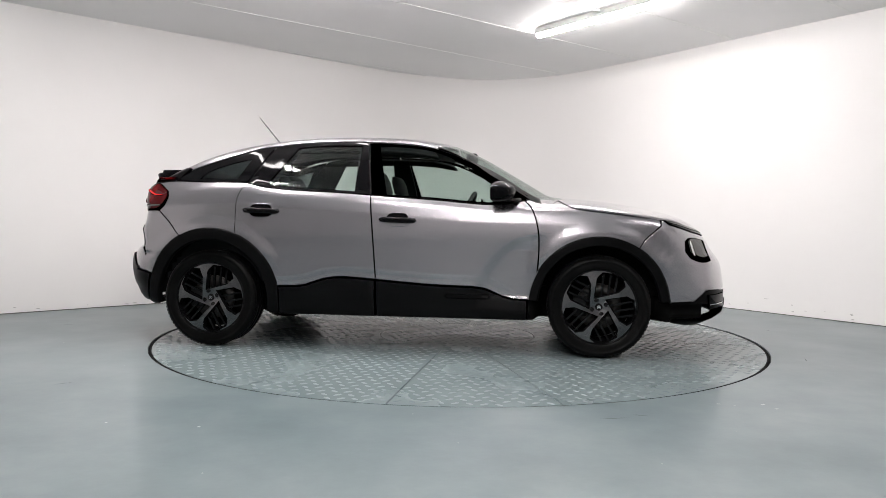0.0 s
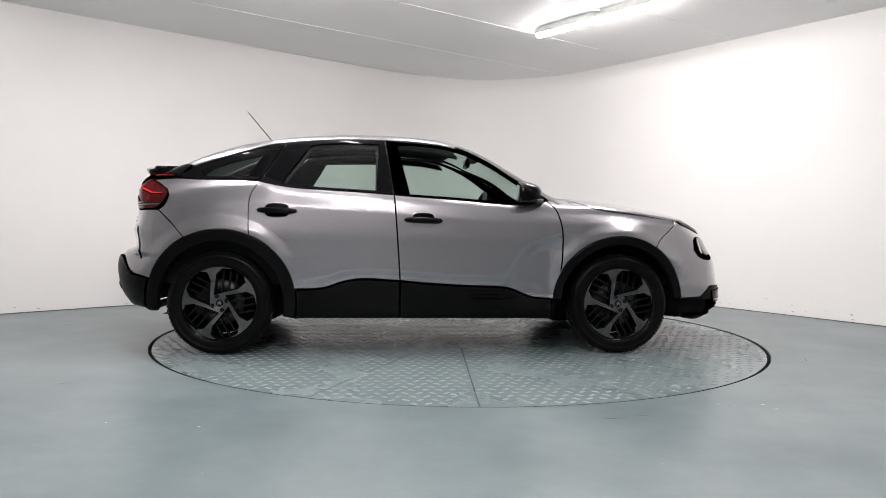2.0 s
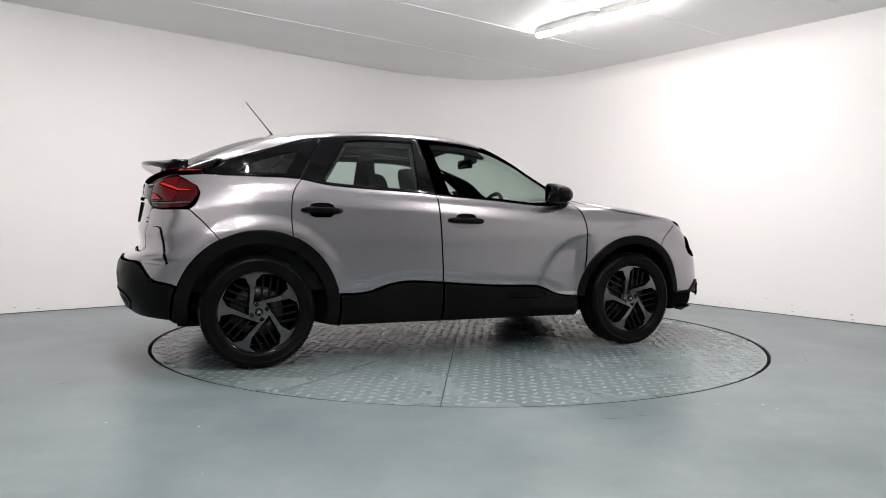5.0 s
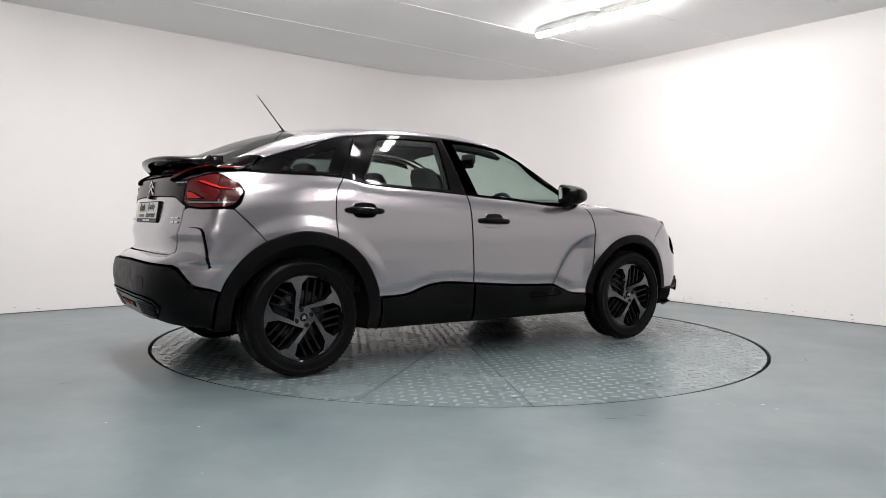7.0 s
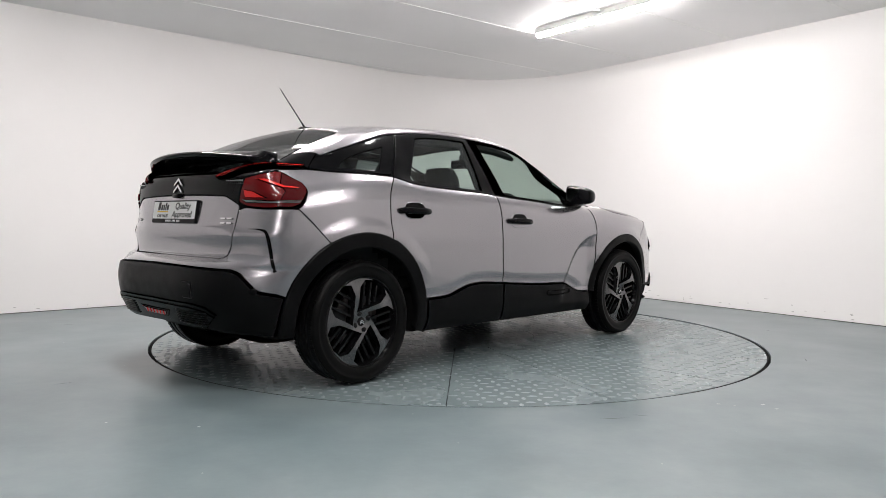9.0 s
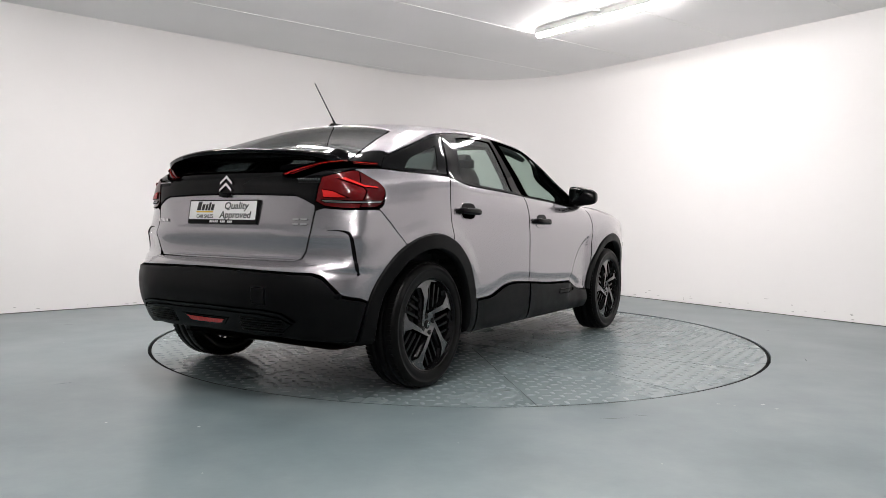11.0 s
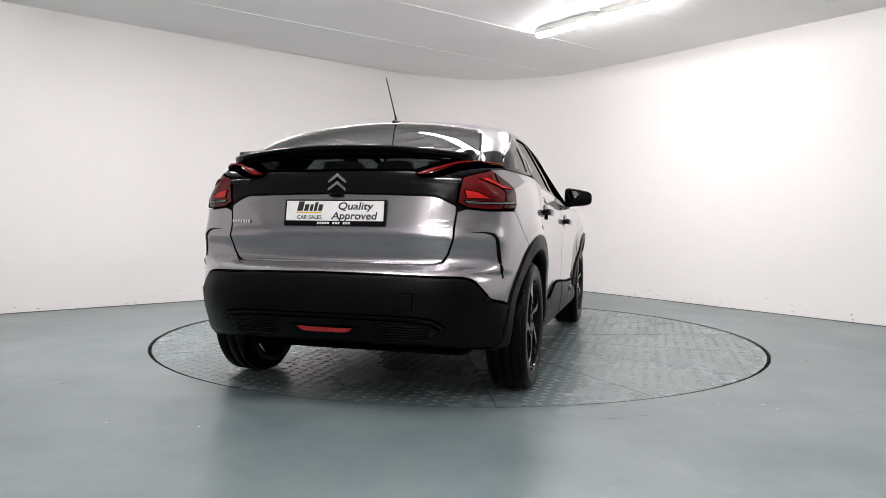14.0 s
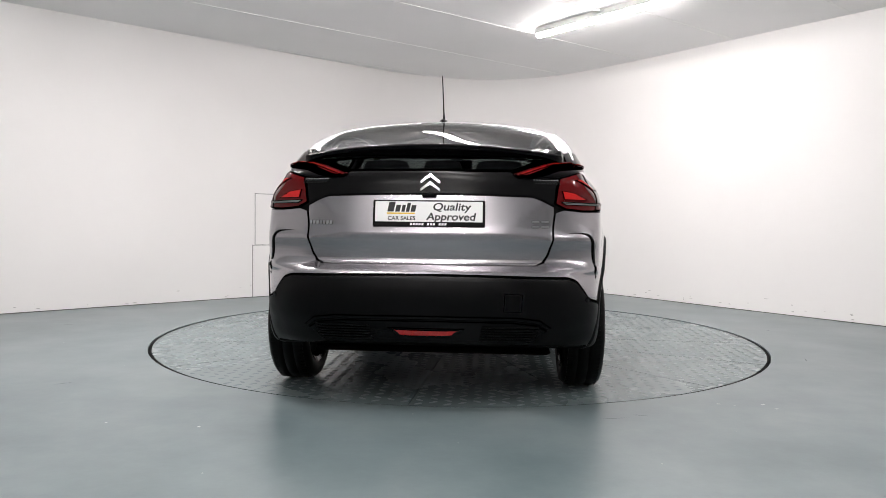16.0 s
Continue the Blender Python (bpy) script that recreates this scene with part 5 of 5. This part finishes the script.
def build_turntable():
    table = new("turntable")
    tagged(table, "round grey-blue painted steel turntable of tread plate sectors", "turntable")
    # sixteen sector plates round a centre disc, with dark seams between
    n = 16
    for k in range(n):
        a0, a1 = radians(-93.0 + 22.5 * k), radians(-93.0 + 22.5 * (k + 1))
        bm = bmesh.new()
        steps = 10
        ring = []
        for r, d in ((0.604, 1), (DECK_R, -1)):
            arcs = [a0 + (a1 - a0) * i / steps for i in range(steps + 1)][::d]
            for i, a in enumerate(arcs):
                off = 0.0022 / r
                b = min(max(a, a0 + off), a1 - off)
                ring.append((r * math.cos(b), r * math.sin(b)))
        top = [bm.verts.new((x, y, DECK_Z)) for x, y in ring]
        low = [bm.verts.new((x, y, DECK_Z - 0.03)) for x, y in ring]
        bm.faces.new(top)
        for i in range(len(top)):
            j = (i + 1) % len(top)
            bm.faces.new((top[i], low[i], low[j], top[j]))
        bmesh.ops.recalc_face_normals(bm, faces=bm.faces[:])
        part("sector_plate", bm, M_PLATE, table)
    bm = bmesh.new()
    lathe(bm, [(0.0001, DECK_Z), (0.598, DECK_Z), (0.600, DECK_Z - 0.002), (0.600, DECK_Z - 0.03)], 64)
    part("centre_plate", bm, M_PLATE, table, "round centre plate")
    # black strip just below the deck, its colour stands for the gap's shade
    bm = bmesh.new()
    lathe(bm, [(DECK_R + 0.001, -0.005), (DECK_R + 0.020, -0.005), (DECK_R + 0.020, -0.04)], 160)
    part("rim_gap_strip", bm, M_GAP, table, "black strip standing in for the shaded rim gap")
    # raised bars of the tread, each a low lens with sloping ends
    verts, faces = [], []
    pitch = 0.072
    rnd = random.Random(4)
    m = int(2.3 / pitch) + 1
    for i in range(-m, m + 1):
        for j in range(-m, m + 1):
            x, y = (i + 0.5 * (j % 2)) * pitch, j * pitch
            r = math.hypot(x, y)
            if r > 2.205 or abs(r - 0.60) < 0.024:
                continue
            da = (math.degrees(math.atan2(y, x)) + 93.0) % 22.5
            if r > 0.6 and min(da, 22.5 - da) * math.pi / 180 * r < 0.020:
                continue
            a = radians(45 if (i + j) % 2 else -45)
            c, d = math.cos(a), math.sin(a)
            k = len(verts)
            hh = 0.0022 + 0.0006 * rnd.random()
            for u, v, z in ((-0.029, 0, 0), (-0.015, -0.0115, 0), (0.015, -0.0115, 0), (0.029, 0, 0), (0.015, 0.0115, 0), (-0.015, 0.0115, 0),
                            (-0.018, 0, hh), (-0.010, -0.0055, hh), (0.010, -0.0055, hh), (0.018, 0, hh), (0.010, 0.0055, hh), (-0.010, 0.0055, hh)):
                verts.append((x + u * c - v * d, y + u * d + v * c, DECK_Z + z - 0.0002))
            for q in range(6):
                w = (q + 1) % 6
                faces.append((k + q, k + w, k + 6 + w, k + 6 + q))
            faces.append(tuple(k + 6 + q for q in range(6)))
    me = bpy.data.meshes.new("tread_bar")
    me.from_pydata(verts, [], faces)
    me.materials.append(M_TREAD)
    for q in me.polygons:
        q.use_smooth = True
    ob = new("tread_bar", me)
    ob.parent = table
    tagged(ob, "raised worn tread bars", kind="stuff")
    return table


turntable = build_turntable()


# ------------------------------------------------------------ ceiling lamps and joints
def build_lamp():
    lamp = new("ceiling_lamp")
    tagged(lamp, "lit white fluorescent batten lamp on the ceiling", "ceiling lamp", group="ceiling lamps")
    bm = bmesh.new()
    box(bm, -0.775, 0.775, -0.050, 0.050, -0.056, 0.0)
    part("batten", bevelled(bm, 0.005), M_WHITE, lamp, "white enamelled batten")
    # rounded diffuser under the batten
    bm = bmesh.new()
    rows = []
    for x, r in ((-0.785, 0.012), (-0.782, 0.026), (-0.772, 0.033), (-0.755, 0.036), (0.755, 0.036), (0.772, 0.033), (0.782, 0.026), (0.785, 0.012)):
        rows.append([bm.verts.new((x, r * math.cos(a), -0.056 + r * math.sin(a))) for a in np.linspace(radians(-180), 0.0, 17)])
    for a, b in zip(rows, rows[1:]):
        for q in range(16):
            bm.faces.new((a[q], a[q + 1], b[q + 1], b[q]))
    bm.faces.new(rows[0]), bm.faces.new(rows[-1])
    bmesh.ops.recalc_face_normals(bm, faces=bm.faces[:])
    part("diffuser", bm, M_TUBE, lamp, "glowing white rounded diffuser", True)
    for x in (-0.40, 0.40):
        bm = bmesh.new()
        box(bm, x - 0.022, x + 0.022, -0.055, 0.055, -0.030, 0.0)
        part("bracket", bevelled(bm, 0.004), M_WHITE, lamp)
    return lamp


def build_ceiling():
    first = build_lamp()
    for i, (x, y, a) in enumerate(TUBES):
        m = pose(x, y, CEIL, 0, 0, a)
        if i == 0:
            first.matrix_basis = m
        else:
            copy_thing(first, m)
    # joint strips 1.2 m apart
    d = Vector((0.768, 0.640, 0))
    nrm = Vector((0.640, -0.768, 0))
    base = Vector((-0.62, 0.68, 0))
    for k in range(-3, 6):
        p = base + nrm * (1.205 * k)
        bm = bmesh.new()
        q = Matrix.Translation((p.x, p.y, CEIL)) @ Matrix.Rotation(math.atan2(d.y, d.x), 4, "Z")
        box(bm, -7.5, 7.5, -0.009, 0.009, -0.004, 0.002, q)
        tagged(part("trim", bm, M_CEIL_TRIM if k >= 0 else M_CEIL, None), "thin white strip over a ceiling board joint", "ceiling strip", kind="structure")
    # cable conduit to the lamp
    bm = bmesh.new()
    a, b = Vector((-0.9, -0.56, CEIL - 0.012)), Vector((1.26, 0.93, CEIL - 0.012))
    lathe(bm, [(0.011, 0), (0.011, (b - a).length)], 10, "z", Matrix.Translation(a) @ (b - a).to_track_quat("Z", "Y").to_matrix().to_4x4())
    tagged(part("cable_conduit", bm, M_WHITE, None, smooth=True), "white cable conduit along the ceiling to the lamp", "conduit")
    bm = bmesh.new()
    lathe(bm, [(0.0001, -0.03), (0.03, -0.03), (0.034, -0.026), (0.034, 0.0)], 20, "z", Matrix.Translation((1.262, 0.935, CEIL)))
    tagged(part("junction_box", bm, M_WHITE, None, smooth=True), "small round white junction box on the ceiling", "junction box")


def mesh_free(ob):
    """Takes a mesh out of its object, to be linked as a part."""
    bm = bmesh.new()
    bm.from_mesh(ob.data)
    bpy.data.objects.remove(ob)
    return bm


def build_hatches():
    """Two flush painted access panels in the wall, one above the other."""
    for z0, z1, sh in ((0.595, 1.165, 0.0), (0.006, 0.585, -0.02)):
        a = np.array((-2.285 + sh, 2.47 + sh))
        d = np.array((0.70, 0.68))
        d = d / np.hypot(*d)
        plan = [tuple(a + d * 0.95 * i / 8) for i in range(9)]
        path = np.array([tuple(p) for p in WALL_PLAN])
        fixed = []
        for p in plan:
            i = int(np.argmin(np.linalg.norm(path - np.array(p), axis=1)))
            q0, q1 = path[max(i - 1, 0)], path[min(i + 1, len(path) - 1)]
            e = (q1 - q0) / np.linalg.norm(q1 - q0)
            foot = q0 + e * float((np.array(p) - q0) @ e)
            fixed.append(tuple(foot + np.array((e[1], -e[0])) * 0.0035))
        ob = strip_wall("access_panel", fixed, z0, z1, 0.012, M_WALL)
        # the gap's shade is a dark strip standing just behind the panel
        gap = [tuple(np.array(p) + np.array((d[1], -d[0])) * -0.0018) for p in fixed]
        lead = np.array(gap[0]) - d * 0.007
        part("panel_gap", mesh_free(strip_wall("panel_gap", [tuple(lead)] + gap, z0 - 0.001, z1 + 0.006, 0.012, M_JOINT)), M_JOINT, ob, "thin dark strip painted for the shadow gap round the panel")
        tagged(ob, "white-painted flush access panel in the curved wall", "access panel", group="wall access panels")


def build_flecks():
    """Chips and spots of paint on the floor."""
    rnd = random.Random(11)
    spots = [(1.30, -2.12), (1.37, -2.14), (1.52, -2.12), (1.55, -2.2), (-0.2, -2.40), (-1.10, -2.66), (-1.52, -2.62)]
    bm = bmesh.new()
    for k in range(90):
        x, y = spots[k] if k < len(spots) else (rnd.uniform(-3.6, 3.4), rnd.uniform(-4.2, 0.8))
        if k >= len(spots) and (math.hypot(x, y) < 2.35 or rnd.random() < 0.35):
            continue
        r = rnd.uniform(0.006, 0.014) if k < len(spots) else rnd.uniform(0.0015, 0.0045)
        ring = [bm.verts.new((x + r * rnd.uniform(0.5, 1.3) * math.cos(a), y + r * rnd.uniform(0.4, 1.0) * math.sin(a), 0.0012)) for a in np.linspace(0, 2 * math.pi, 7, endpoint=False)]
        bm.faces.new(ring)
    tagged(part("paint_fleck", bm, M_FLECK, None), "small pale paint chips and spots on the floor", "paint flecks", kind="stuff")
    bm = bmesh.new()
    for x, y, a, n in ((0.72, -2.42, 0.2, 0.16), (0.86, -2.36, -0.3, 0.08), (1.28, -3.36, 0.4, 0.02), (-2.1, -1.9, 0.6, 0.10), (2.3, -0.9, 1.2, 0.12), (2.6, 0.4, 0.8, 0.10), (-3.2, 0.2, 0.3, 0.09)):
        q = Matrix.Translation((x, y, 0)) @ Matrix.Rotation(a, 4, "Z")
        ring = [bm.verts.new(q @ Vector((u * n, v * 0.003 + 0.012 * n * math.sin(u * 3), 0.0012))) for u, v in ((-0.5, 0), (-0.2, -1), (0.2, -0.7), (0.5, 0), (0.2, 0.7), (-0.2, 1))]
        bm.faces.new(ring)
    tagged(part("scratch", bm, M_SCUFF, None), "thin dark scratches in the floor paint", "scratches", kind="stuff")
    # scuffs low on the wall
    bm = bmesh.new()
    path = np.array([tuple(p) for p in WALL_PLAN])
    cum = np.concatenate([[0], np.cumsum(np.linalg.norm(np.diff(path, axis=0), axis=1))])
    for k in range(70):
        t = rnd.uniform(0.2, cum[-1] - 0.2)
        i = min(int(np.searchsorted(cum, t)) - 1, len(path) - 2)
        e = (path[i + 1] - path[i]) / (cum[i + 1] - cum[i])
        p = path[i] + e * (t - cum[i]) + np.array((e[1], -e[0])) * 0.004
        z = 0.012 + abs(rnd.gauss(0, 0.07))
        w, h = rnd.uniform(0.004, 0.035), rnd.uniform(0.002, 0.006)
        ring = [bm.verts.new((p[0] + e[0] * w * math.cos(a) * rnd.uniform(0.5, 1), p[1] + e[1] * w * math.cos(a) * rnd.uniform(0.5, 1), z + h * math.sin(a) * rnd.uniform(0.5, 1.2))) for a in np.linspace(0, 2 * math.pi, 7, endpoint=False)]
        bm.faces.new(ring)
    tagged(part("scuff", bm, M_WALL_SCUFF, None), "faint grey scuffs low on the white wall", "scuffs", kind="stuff")


M_FLECK = mat("pale_paint_chip", (0.55, 0.57, 0.57), 0.6)
M_SCUFF = mat("dark_scratch", (0.06, 0.07, 0.07), 0.6)
M_WALL_SCUFF = mat("grey_scuff", (0.52, 0.50, 0.49), 0.7)
build_ceiling()
build_hatches()
build_flecks()


# ------------------------------------------------------------ what moves
CAR_AT = Matrix.Translation((-0.3154, 0.0186, 0.0))
TURN = [(0.0, -5.86), (1.5, 2.98), (3.5, 14.75), (7.0, 35.20), (9.0, 46.75), (12.5, 66.85), (14.5, 78.35), (16.0, 87.0)]


def motions():
    walk(turntable, [(t, pose(0, 0, 0, 0, 0, a)) for t, a in TURN])
    walk(car, [(t, pose(0, 0, 0, 0, 0, a) @ CAR_AT) for t, a in TURN])


motions()
